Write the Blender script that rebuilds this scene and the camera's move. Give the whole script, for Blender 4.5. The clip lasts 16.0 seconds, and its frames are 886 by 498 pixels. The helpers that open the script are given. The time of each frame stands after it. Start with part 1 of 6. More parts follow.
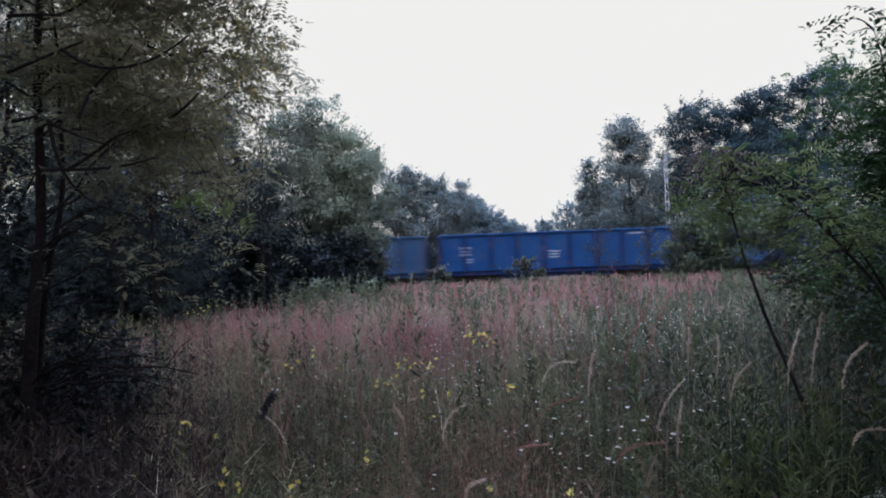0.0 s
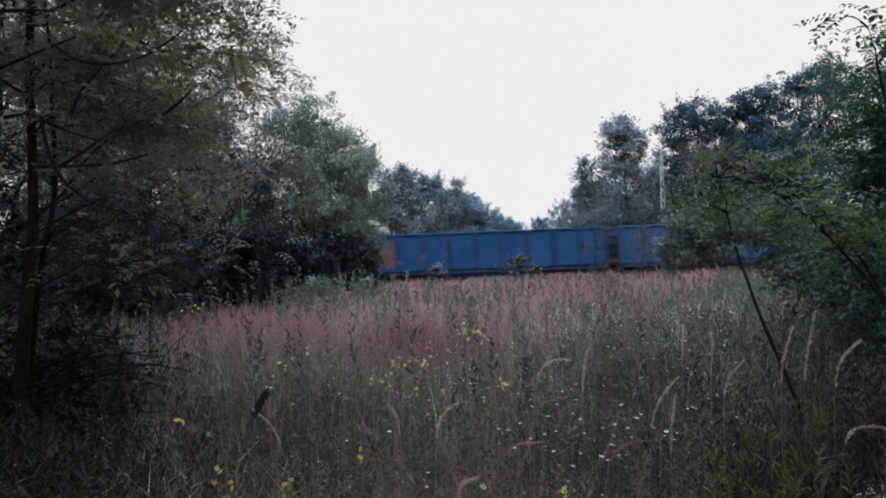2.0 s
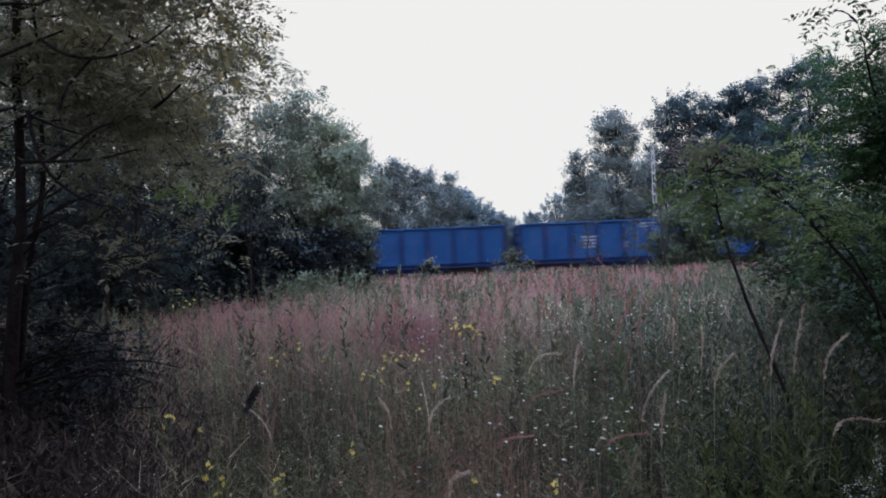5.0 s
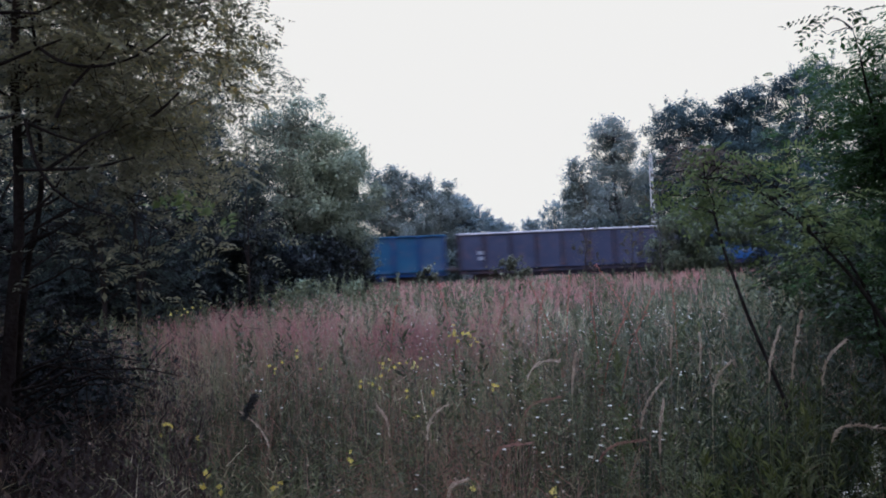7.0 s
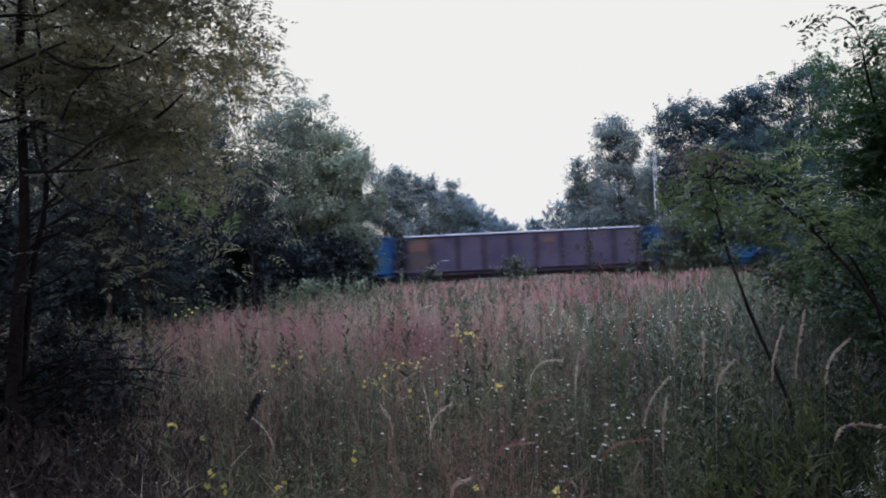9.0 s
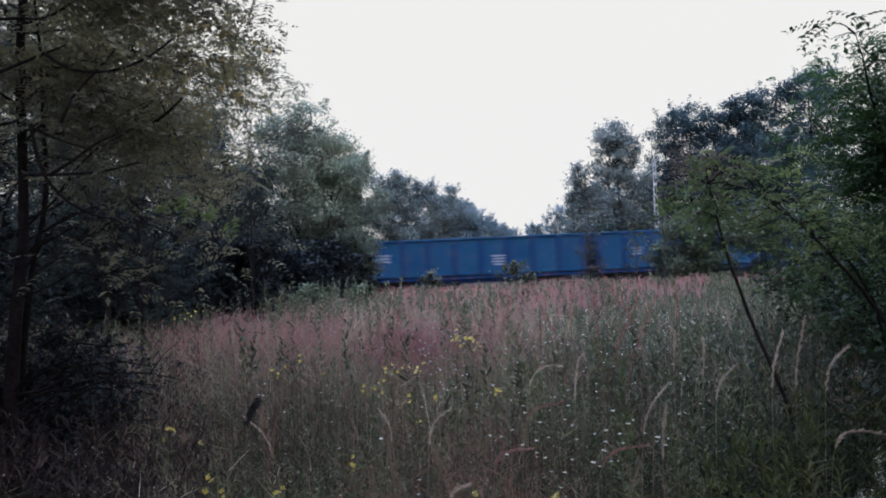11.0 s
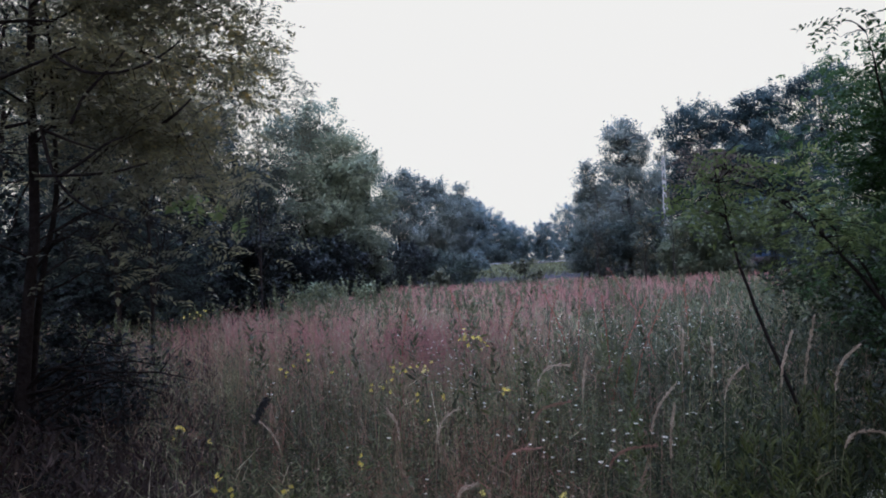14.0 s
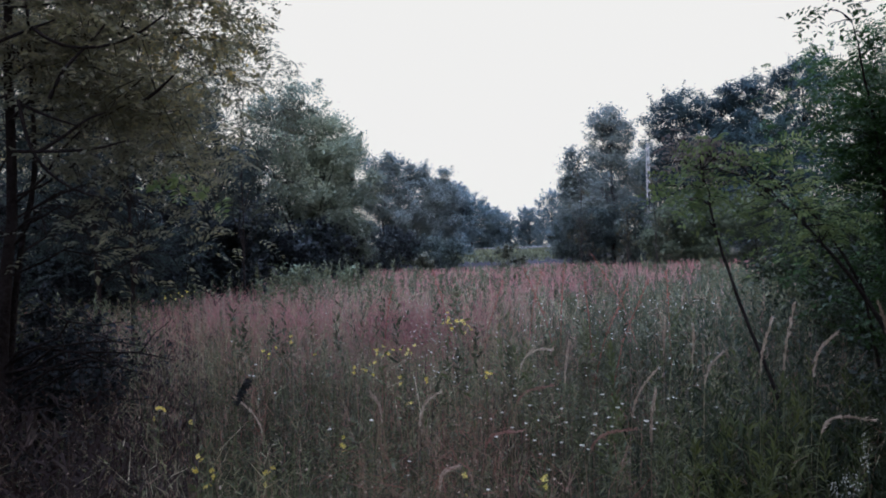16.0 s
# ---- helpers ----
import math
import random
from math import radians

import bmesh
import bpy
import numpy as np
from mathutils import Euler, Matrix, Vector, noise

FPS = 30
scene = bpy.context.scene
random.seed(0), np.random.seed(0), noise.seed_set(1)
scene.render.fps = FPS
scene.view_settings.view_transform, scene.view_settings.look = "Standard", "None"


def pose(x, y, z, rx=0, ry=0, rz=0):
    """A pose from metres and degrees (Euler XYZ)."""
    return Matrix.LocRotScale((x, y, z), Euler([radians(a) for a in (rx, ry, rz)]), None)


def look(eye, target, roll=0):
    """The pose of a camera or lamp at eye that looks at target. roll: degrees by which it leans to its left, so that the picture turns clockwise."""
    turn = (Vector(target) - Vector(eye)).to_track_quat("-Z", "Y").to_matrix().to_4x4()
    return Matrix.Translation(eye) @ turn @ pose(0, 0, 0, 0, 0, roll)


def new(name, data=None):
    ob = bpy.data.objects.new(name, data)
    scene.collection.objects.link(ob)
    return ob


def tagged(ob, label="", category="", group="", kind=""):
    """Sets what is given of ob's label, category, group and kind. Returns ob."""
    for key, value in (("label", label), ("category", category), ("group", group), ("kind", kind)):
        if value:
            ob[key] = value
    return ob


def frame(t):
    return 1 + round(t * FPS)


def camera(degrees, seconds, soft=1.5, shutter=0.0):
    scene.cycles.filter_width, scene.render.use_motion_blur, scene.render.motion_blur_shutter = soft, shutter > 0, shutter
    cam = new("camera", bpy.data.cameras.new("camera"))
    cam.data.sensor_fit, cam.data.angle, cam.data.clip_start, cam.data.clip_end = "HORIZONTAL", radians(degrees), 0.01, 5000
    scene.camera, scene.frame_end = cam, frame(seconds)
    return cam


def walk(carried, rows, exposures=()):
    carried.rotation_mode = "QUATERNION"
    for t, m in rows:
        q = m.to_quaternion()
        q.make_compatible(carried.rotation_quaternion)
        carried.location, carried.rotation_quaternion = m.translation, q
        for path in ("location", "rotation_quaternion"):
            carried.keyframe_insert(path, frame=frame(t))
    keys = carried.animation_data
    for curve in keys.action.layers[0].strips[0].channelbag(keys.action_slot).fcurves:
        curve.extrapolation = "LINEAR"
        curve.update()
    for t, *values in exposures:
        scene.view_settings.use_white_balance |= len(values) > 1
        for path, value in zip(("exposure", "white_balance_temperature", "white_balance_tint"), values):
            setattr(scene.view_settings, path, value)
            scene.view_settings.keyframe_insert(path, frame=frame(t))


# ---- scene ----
# camera: a phone held by hand at eye height, looking over the field to the track
cam = camera(66, 16.0, soft=1.9, shutter=0.8)
EXPOSURE, KELVIN, TINT = 0.0, 4700, 14
CLOUD_LOW, CLOUD_HIGH = (10.55, 8.45, 5.5, 1), (28.3, 28.0, 31.6, 1)
TRAIN_X0, TRAIN_V, TRAIN_A = -155.45, 12.2, 0.0143

PATH = [
    (0, pose(-0.0263, 0.0012, 1.5973, 90.881, 2.266, 0.615)),
    (0.5, pose(-0.0172, 0.006, 1.5986, 90.951, 2.426, 1.051)),
    (1, pose(-0.0137, 0.0072, 1.5977, 90.588, 2.498, 0.452)),
    (1.5, pose(-0.0129, 0.0048, 1.5977, 90.85, 2.553, 0.562)),
    (2, pose(-0.0163, 0.0091, 1.5962, 90.668, 2.218, 0.279)),
    (2.5, pose(-0.0129, 0.005, 1.5983, 90.882, 2.043, 0.264)),
    (3, pose(-0.0132, 0.0079, 1.597, 90.45, 2.146, 0.228)),
    (3.5, pose(-0.0153, 0.0129, 1.5948, 90.568, 2.288, -0.354)),
    (4, pose(-0.0122, 0.0096, 1.5956, 90.711, 2.527, -0.245)),
    (4.2, pose(-0.0118, 0.0097, 1.5957, 90.488, 2.51, -0.136)),
    (6.3, pose(-0.0035, 0.0172, 1.5959, 90.104, 2.2, -1.1)),
    (6.5, pose(-0.0032, 0.0179, 1.5959, 90.55, 2.216, -1.158)),
    (7, pose(-0.0059, 0.0089, 1.5955, 90.809, 2.518, -0.477)),
    (7.5, pose(-0.0016, 0.0074, 1.5972, 91.089, 2.678, -0.322)),
    (8, pose(0, -0, 1.6, 91.362, 2.799, 0.067)),
    (8.5, pose(-0.0005, -0.0004, 1.5974, 91.278, 2.552, -0.157)),
    (9, pose(-0.0008, -0.0013, 1.5965, 90.817, 2.664, -0.15)),
    (9.2, pose(-0.0008, -0.0008, 1.5966, 90.667, 2.65, -0.23)),
    (11.3, pose(-0.0019, 0.0072, 1.5975, 91.21, 2.42, -0.13)),
    (11.5, pose(-0.002, 0.008, 1.5976, 91.181, 2.38, 0.018)),
    (12, pose(-0.0009, 0.0058, 1.5982, 91.063, 2.141, -0.205)),
    (12.5, pose(0.0035, 0.0072, 1.5989, 90.947, 2.15, -0.153)),
    (13, pose(0.0001, 0.0022, 1.5975, 91.148, 2.362, -0.049)),
    (13.5, pose(0.0016, 0.0037, 1.5987, 90.876, 2.324, -0.14)),
    (14, pose(0.0044, 0.0011, 1.6025, 91.096, 2.566, 0.526)),
    (14.5, pose(0.0042, 0.0035, 1.6008, 91.047, 2.307, 0.126)),
    (15, pose(0.0022, 0.0037, 1.5985, 90.517, 2.296, 0.096)),
    (15.5, pose(0.0015, 0.0116, 1.5984, 89.625, 2.025, -0.685)),
    (16, pose(-0.0021, 0.0134, 1.5965, 89.723, 1.795, -0.845)),
]

walk(cam, PATH, [(0, EXPOSURE, KELVIN, TINT), (16, EXPOSURE, KELVIN, TINT)])

# ---- world: a bright overcast evening sky ----
world = bpy.data.worlds.new("overcast_sky")
scene.world = world
world.use_nodes = True
wn, wl = world.node_tree.nodes, world.node_tree.links
wn.clear()
w_out = wn.new("ShaderNodeOutputWorld")
w_bg = wn.new("ShaderNodeBackground")
w_bg.inputs["Strength"].default_value = 0.1
w_sky = wn.new("ShaderNodeTexSky")
w_sky.sky_type, w_sky.sun_disc = "NISHITA", False
w_sky.sun_elevation, w_sky.sun_rotation = radians(58), radians(194)
w_sky.air_density, w_sky.dust_density = 1.0, 3.0
w_co = wn.new("ShaderNodeTexCoord")
w_sep = wn.new("ShaderNodeSeparateXYZ")
wl.new(w_co.outputs["Generated"], w_sep.inputs[0])
w_ramp = wn.new("ShaderNodeValToRGB")          # cloud layer: paler low down, brighter overhead
w_ramp.color_ramp.elements[0].position, w_ramp.color_ramp.elements[0].color = 0.45, CLOUD_LOW
w_ramp.color_ramp.elements[1].position, w_ramp.color_ramp.elements[1].color = 0.95, CLOUD_HIGH
wl.new(w_sep.outputs["Z"], w_ramp.inputs[0])
w_dot = wn.new("ShaderNodeVectorMath")          # the cloud is brighter towards the hidden sun
w_dot.operation = "DOT_PRODUCT"
w_dot.inputs[1].default_value = Vector((-4, -12, 20)).normalized()
wl.new(w_co.outputs["Generated"], w_dot.inputs[0])
w_glow = wn.new("ShaderNodeMapRange")
w_glow.interpolation_type = "SMOOTHSTEP"
w_glow.inputs["From Min"].default_value, w_glow.inputs["From Max"].default_value = 0.0, 1.0
w_glow.inputs["To Min"].default_value, w_glow.inputs["To Max"].default_value = 1.0, 2.4
wl.new(w_dot.outputs["Value"], w_glow.inputs["Value"])
w_bright = wn.new("ShaderNodeVectorMath")
w_bright.operation = "SCALE"
wl.new(w_ramp.outputs[0], w_bright.inputs[0])
wl.new(w_glow.outputs[0], w_bright.inputs["Scale"])
w_noise = wn.new("ShaderNodeTexNoise")
w_noise.inputs["Scale"].default_value, w_noise.inputs["Detail"].default_value = 2.2, 4.0
wl.new(w_co.outputs["Generated"], w_noise.inputs["Vector"])
w_cov = wn.new("ShaderNodeMapRange")
w_cov.inputs["To Min"].default_value, w_cov.inputs["To Max"].default_value = 0.985, 1.0
wl.new(w_noise.outputs["Fac"], w_cov.inputs["Value"])
w_mix = wn.new("ShaderNodeMix")
w_mix.data_type = "RGBA"
wl.new(w_cov.outputs[0], w_mix.inputs["Factor"])
wl.new(w_sky.outputs[0], w_mix.inputs["A"])
wl.new(w_bright.outputs[0], w_mix.inputs["B"])
wl.new(w_mix.outputs["Result"], w_bg.inputs["Color"])
wl.new(w_bg.outputs[0], w_out.inputs["Surface"])

sun = new("sun", bpy.data.lights.new("sun", "SUN"))
sun.data.energy, sun.data.angle, sun.data.color = 1.0, radians(40), (1.0, 0.97, 0.93)
sun.matrix_world = look((-4, -12, 20), (0, 0, 0))

# ---- materials ----


def nodes_of(name):
    m = bpy.data.materials.new(name)
    m.use_nodes = True
    n, l = m.node_tree.nodes, m.node_tree.links
    return m, n, l, n["Principled BSDF"]


def ramp_node(n, stops):
    r = n.new("ShaderNodeValToRGB")
    els = r.color_ramp.elements
    els[0].position, els[0].color = stops[0][0], (*stops[0][1], 1)
    els[1].position, els[1].color = stops[-1][0], (*stops[-1][1], 1)
    for p, c in stops[1:-1]:
        e = els.new(p)
        e.color = (*c, 1)
    return r


def surface(name, stops, scale=4.0, rough=0.8, metal=0.0, bump=0.3, fine=60.0, coarse_amount=0.5, gloss=0.5):
    """A solid surface: colour stops over a noise of two scales, with a fine relief."""
    m, n, l, b = nodes_of(name)
    co = n.new("ShaderNodeTexCoord")
    big, small = n.new("ShaderNodeTexNoise"), n.new("ShaderNodeTexNoise")
    big.inputs["Scale"].default_value, big.inputs["Detail"].default_value = scale, 5
    small.inputs["Scale"].default_value, small.inputs["Detail"].default_value = fine, 3
    l.new(co.outputs["Object"], big.inputs["Vector"])
    l.new(co.outputs["Object"], small.inputs["Vector"])
    mix = n.new("ShaderNodeMix")
    mix.inputs["Factor"].default_value = coarse_amount
    l.new(small.outputs["Fac"], mix.inputs["A"])
    l.new(big.outputs["Fac"], mix.inputs["B"])
    r = ramp_node(n, stops)
    l.new(mix.outputs["Result"], r.inputs[0])
    l.new(r.outputs[0], b.inputs["Base Color"])
    bp = n.new("ShaderNodeBump")
    bp.inputs["Strength"].default_value, bp.inputs["Distance"].default_value = bump, 0.02
    l.new(small.outputs["Fac"], bp.inputs["Height"])
    l.new(bp.outputs[0], b.inputs["Normal"])
    b.inputs["Roughness"].default_value, b.inputs["Metallic"].default_value = rough, metal
    b.inputs["Specular IOR Level"].default_value = gloss
    return m


def foliage(name, stops, rough=0.55, through_light=0.3, patch=0.6, own=0.5):
    """Leaves and blades: each takes its own tone, and patches vary over metres; light passes through a little."""
    m, n, l, b = nodes_of(name)
    geo = n.new("ShaderNodeNewGeometry")
    pn = n.new("ShaderNodeTexNoise")
    pn.inputs["Scale"].default_value, pn.inputs["Detail"].default_value = patch, 3
    l.new(geo.outputs["Position"], pn.inputs["Vector"])
    mx = n.new("ShaderNodeMix")
    mx.inputs["Factor"].default_value = 1 - own
    l.new(geo.outputs["Random Per Island"], mx.inputs["A"])
    spread = n.new("ShaderNodeMapRange")
    spread.inputs["From Min"].default_value, spread.inputs["From Max"].default_value = 0.3, 0.7
    l.new(pn.outputs["Fac"], spread.inputs["Value"])
    l.new(spread.outputs[0], mx.inputs["B"])
    r = ramp_node(n, stops)
    l.new(mx.outputs["Result"], r.inputs[0])
    l.new(r.outputs[0], b.inputs["Base Color"])
    b.inputs["Roughness"].default_value, b.inputs["Specular IOR Level"].default_value = rough, 0.25
    tr = n.new("ShaderNodeBsdfTranslucent")
    l.new(r.outputs[0], tr.inputs["Color"])
    ms = n.new("ShaderNodeMixShader")
    ms.inputs[0].default_value = through_light
    l.new(b.outputs[0], ms.inputs[1])
    l.new(tr.outputs[0], ms.inputs[2])
    l.new(ms.outputs[0], n["Material Output"].inputs["Surface"])
    return m


def wagon_paint(name, base, worn, rust=(0.09, 0.045, 0.03), amount=0.55):
    """Old wagon paint: faded fields, streaks that run down, rust that breaks through."""
    m, n, l, b = nodes_of(name)
    co, info = n.new("ShaderNodeTexCoord"), n.new("ShaderNodeObjectInfo")
    add = n.new("ShaderNodeVectorMath")
    sc = n.new("ShaderNodeVectorMath")
    sc.operation = "SCALE"
    sc.inputs[0].default_value = (31.0, 17.0, 9.0)
    l.new(info.outputs["Random"], sc.inputs["Scale"])
    l.new(co.outputs["Object"], add.inputs[0])
    l.new(sc.outputs[0], add.inputs[1])
    mp = n.new("ShaderNodeMapping")
    mp.inputs["Scale"].default_value = (3.0, 3.0, 0.35)
    l.new(add.outputs[0], mp.inputs["Vector"])
    fade, streak, fleck = (n.new("ShaderNodeTexNoise") for _ in range(3))
    fade.inputs["Scale"].default_value, fade.inputs["Detail"].default_value = 0.9, 4
    streak.inputs["Scale"].default_value, streak.inputs["Detail"].default_value = 2.0, 6
    fleck.inputs["Scale"].default_value, fleck.inputs["Detail"].default_value = 3.0, 8
    l.new(add.outputs[0], fade.inputs["Vector"])
    l.new(mp.outputs[0], streak.inputs["Vector"])
    l.new(add.outputs[0], fleck.inputs["Vector"])
    c1 = n.new("ShaderNodeMix")
    c1.data_type = "RGBA"
    c1.inputs["A"].default_value, c1.inputs["B"].default_value = (*(v * 0.8 for v in base), 1), (*(v * 0.8 for v in worn), 1)
    f1 = n.new("ShaderNodeMapRange")
    f1.inputs["From Min"].default_value, f1.inputs["From Max"].default_value = 0.35, 0.7
    l.new(fade.outputs["Fac"], f1.inputs["Value"])
    l.new(f1.outputs[0], c1.inputs["Factor"])
    c2 = n.new("ShaderNodeMix")
    c2.data_type = "RGBA"
    c2.inputs["B"].default_value = (*rust, 1)
    both = n.new("ShaderNodeMath")
    both.operation = "MULTIPLY"
    l.new(streak.outputs["Fac"], both.inputs[0])
    l.new(fleck.outputs["Fac"], both.inputs[1])
    f2 = n.new("ShaderNodeMapRange")
    f2.inputs["From Min"].default_value, f2.inputs["From Max"].default_value = 0.26, 0.42
    f2.inputs["To Max"].default_value = amount
    l.new(both.outputs[0], f2.inputs["Value"])
    l.new(f2.outputs[0], c2.inputs["Factor"])
    l.new(c1.outputs["Result"], c2.inputs["A"])
    l.new(c2.outputs["Result"], b.inputs["Base Color"])
    bp = n.new("ShaderNodeBump")
    bp.inputs["Strength"].default_value, bp.inputs["Distance"].default_value = 0.3, 0.01
    l.new(fleck.outputs["Fac"], bp.inputs["Height"])
    l.new(bp.outputs[0], b.inputs["Normal"])
    b.inputs["Roughness"].default_value, b.inputs["Specular IOR Level"].default_value = 0.75, 0.15
    return m


SOIL = surface("soil", [(0.3, (0.022, 0.018, 0.013)), (0.55, (0.042, 0.038, 0.024)), (0.8, (0.065, 0.06, 0.036))], 0.5, 0.95, 0, 0.6, 14, gloss=0.05)
BALLAST = surface("ballast", [(0.3, (0.022, 0.017, 0.016)), (0.6, (0.04, 0.032, 0.03)), (0.8, (0.065, 0.055, 0.05))], 0.4, 0.9, 0, 1.0, 9, gloss=0.05)
GRAVEL = surface("dark_cinders", [(0.3, (0.016, 0.015, 0.018)), (0.6, (0.028, 0.026, 0.03)), (0.8, (0.045, 0.042, 0.045))], 0.12, 0.95, 0, 0.5, 5, gloss=0.05)
ASPHALT = surface("asphalt", [(0.3, (0.05, 0.05, 0.056)), (0.7, (0.085, 0.085, 0.092))], 0.2, 0.9, 0, 0.4, 20, gloss=0.05)
BARK = surface("bark", [(0.3, (0.014, 0.011, 0.011)), (0.6, (0.03, 0.024, 0.023)), (0.8, (0.055, 0.046, 0.043))], 6, 0.9, 0, 1.0, 40, gloss=0.05)
TWIG = surface("twig_bark", [(0.3, (0.045, 0.032, 0.03)), (0.7, (0.11, 0.085, 0.075))], 9, 0.85, 0, 0.5, 60)
STEEL = surface("rusty_steel", [(0.3, (0.02, 0.015, 0.016)), (0.6, (0.042, 0.03, 0.029)), (0.8, (0.07, 0.048, 0.042))], 2.5, 0.8, 0.2, 0.4, 30)
RAIL_STEEL = surface("rail_steel", [(0.3, (0.05, 0.034, 0.03)), (0.7, (0.11, 0.085, 0.075))], 1.5, 0.6, 0.5, 0.2, 40)
CONCRETE = surface("concrete", [(0.3, (0.2, 0.2, 0.2)), (0.7, (0.34, 0.33, 0.32))], 1.2, 0.85, 0, 0.4, 30)
SLEEPER = surface("tarred_sleeper", [(0.3, (0.03, 0.024, 0.021)), (0.7, (0.065, 0.054, 0.047))], 1.2, 0.9, 0, 0.4, 30, gloss=0.05)
ZINC = surface("zinc_rail", [(0.3, (0.2, 0.2, 0.22)), (0.7, (0.32, 0.32, 0.35))], 0.8, 0.6, 0.3, 0.1, 30)
WHITE_MARK = surface("white_lettering", [(0.3, (0.07, 0.08, 0.11)), (0.6, (0.16, 0.17, 0.21))], 3, 0.6, 0, 0.1, 30)
RIM_WORN = surface("worn_top_rail", [(0.35, (0.12, 0.12, 0.15)), (0.6, (0.3, 0.29, 0.31))], 1.3, 0.6, 0.2, 0.2, 20)

LEAF_ROBINIA = foliage("locust_leaf", [(0.0, (0.139, 0.135, 0.0987)), (0.5, (0.246, 0.238, 0.153)), (0.8, (0.408, 0.365, 0.189)), (1.0, (0.786, 0.565, 0.161))], 0.5, 0.52, 0.8)
LEAF_SAPLING = foliage("locust_shoot_leaf", [(0.0, (0.0204, 0.0468, 0.0133)), (0.5, (0.039, 0.0757, 0.0196)), (1.0, (0.0748, 0.12, 0.0315))], 0.5, 0.42, 0.8)
LEAF_SPRIG = foliage("fresh_sprig_leaf", [(0.0, (0.0968, 0.136, 0.0514)), (0.5, (0.181, 0.232, 0.0836)), (1.0, (0.338, 0.385, 0.142))], 0.5, 0.45, 1.5)
# leaf colour darkened for the shade at the left and along tree bases
LEAF_SHADED = foliage("shaded_leaf", [(0.0, (0.0244, 0.032, 0.0312)), (0.5, (0.0407, 0.0537, 0.048)), (1.0, (0.0637, 0.0803, 0.0622))], 0.6, 0.42, 0.35, 0.25)
# green leaf colour, darkened for the shade under the young locusts
BRAMBLE = foliage("shade_bramble_leaf", [(0.1, (0.00909, 0.014, 0.00653)), (0.5, (0.0179, 0.0258, 0.0105)), (0.72, (0.0382, 0.0517, 0.0196)), (0.9, (0.102, 0.119, 0.0566))], 0.5, 0.35, 0.8)
# withered leaf colour, darkened for the shade beneath the locusts
WITHERED_SHADE = foliage("withered_shade_leaf", [(0.1, (0.0281, 0.0169, 0.0169)), (0.45, (0.0454, 0.0297, 0.027)), (0.7, (0.0701, 0.0513, 0.0405)), (0.9, (0.181, 0.135, 0.115))], 0.7, 0.3, 1.5)
# grey-green leaf paled in its colour for mist and light behind
LEAF_MIST = foliage("mist_paled_leaf", [(0.0, (0.102, 0.117, 0.0935)), (0.5, (0.165, 0.189, 0.139)), (1.0, (0.267, 0.291, 0.187))], 0.75, 0.34, 0.3, 0.1)
# leaf tinted lighter and bluer for haze beyond the track
LEAF_ROW = foliage("haze_tinted_leaf", [(0.0, (0.106, 0.121, 0.118)), (0.5, (0.147, 0.17, 0.16)), (1.0, (0.197, 0.213, 0.183))], 0.75, 0.34, 0.35, 0.1)
# near-black leaf colour stands for the shade under the trees
LEAF_UNDERSHADE = foliage("undershade_leaf", [(0.0, (0.00707, 0.0083, 0.0101)), (0.5, (0.0118, 0.0146, 0.0157)), (0.8, (0.0196, 0.0261, 0.0235)), (1.0, (0.0431, 0.0548, 0.0504))], 0.7, 0.3, 0.8, 0.25)
LEAF_RUSSET = foliage("withered_russet_leaf", [(0.0, (0.114, 0.0892, 0.085)), (0.5, (0.182, 0.148, 0.132)), (1.0, (0.289, 0.258, 0.202))], 0.7, 0.35, 2.0)
LEAF_PALE = foliage("pale_leaf", [(0.0, (0.0499, 0.0528, 0.0365)), (0.5, (0.078, 0.0808, 0.0508)), (1.0, (0.119, 0.117, 0.0691))], 0.6, 0.45, 0.6)
# dark oak leaf with the blue of haze mixed in
LEAF_OAK = foliage("hazed_dark_oak_leaf", [(0.0, (0.0205, 0.0352, 0.045)), (0.5, (0.034, 0.0552, 0.062)), (1.0, (0.0579, 0.0881, 0.0854))], 0.5, 0.35, 0.35, 0.1)
LEAF_MID = foliage("grey_green_leaf", [(0.0, (0.0558, 0.066, 0.0468)), (0.5, (0.09, 0.106, 0.0662)), (1.0, (0.135, 0.158, 0.0864))], 0.6, 0.42, 0.3, 0.25)
# far leaf colour carries the bluish haze of distance
LEAF_FAR = foliage("far_haze_leaf", [(0.0, (0.0985, 0.131, 0.147)), (0.5, (0.132, 0.171, 0.186)), (1.0, (0.172, 0.213, 0.208))], 0.6, 0.4, 0.2, 0.1)
LEAF_BROWN = foliage("brownish_leaf", [(0.0, (0.05, 0.045, 0.025)), (0.5, (0.08, 0.07, 0.04)), (1.0, (0.1, 0.1, 0.045))], 0.6, 0.25, 0.5)
GRASS = foliage("meadow_grass", [(0.12, (0.332, 0.129, 0.0907)), (0.36, (0.313, 0.185, 0.144)), (0.55, (0.27, 0.227, 0.144)), (0.68, (0.249, 0.271, 0.122)), (0.8, (0.499, 0.445, 0.267)), (0.93, (0.9, 0.802, 0.575))], 0.5, 0.3, 0.9)
# green grass colour darkened to carry the shade at the meadow's sides
GRASS_GREEN = foliage("shade_green_grass", [(0.1, (0.0227, 0.0266, 0.0146)), (0.45, (0.0392, 0.0481, 0.0237)), (0.7, (0.0578, 0.0686, 0.0343)), (0.95, (0.124, 0.124, 0.0823))], 0.5, 0.3, 0.9)
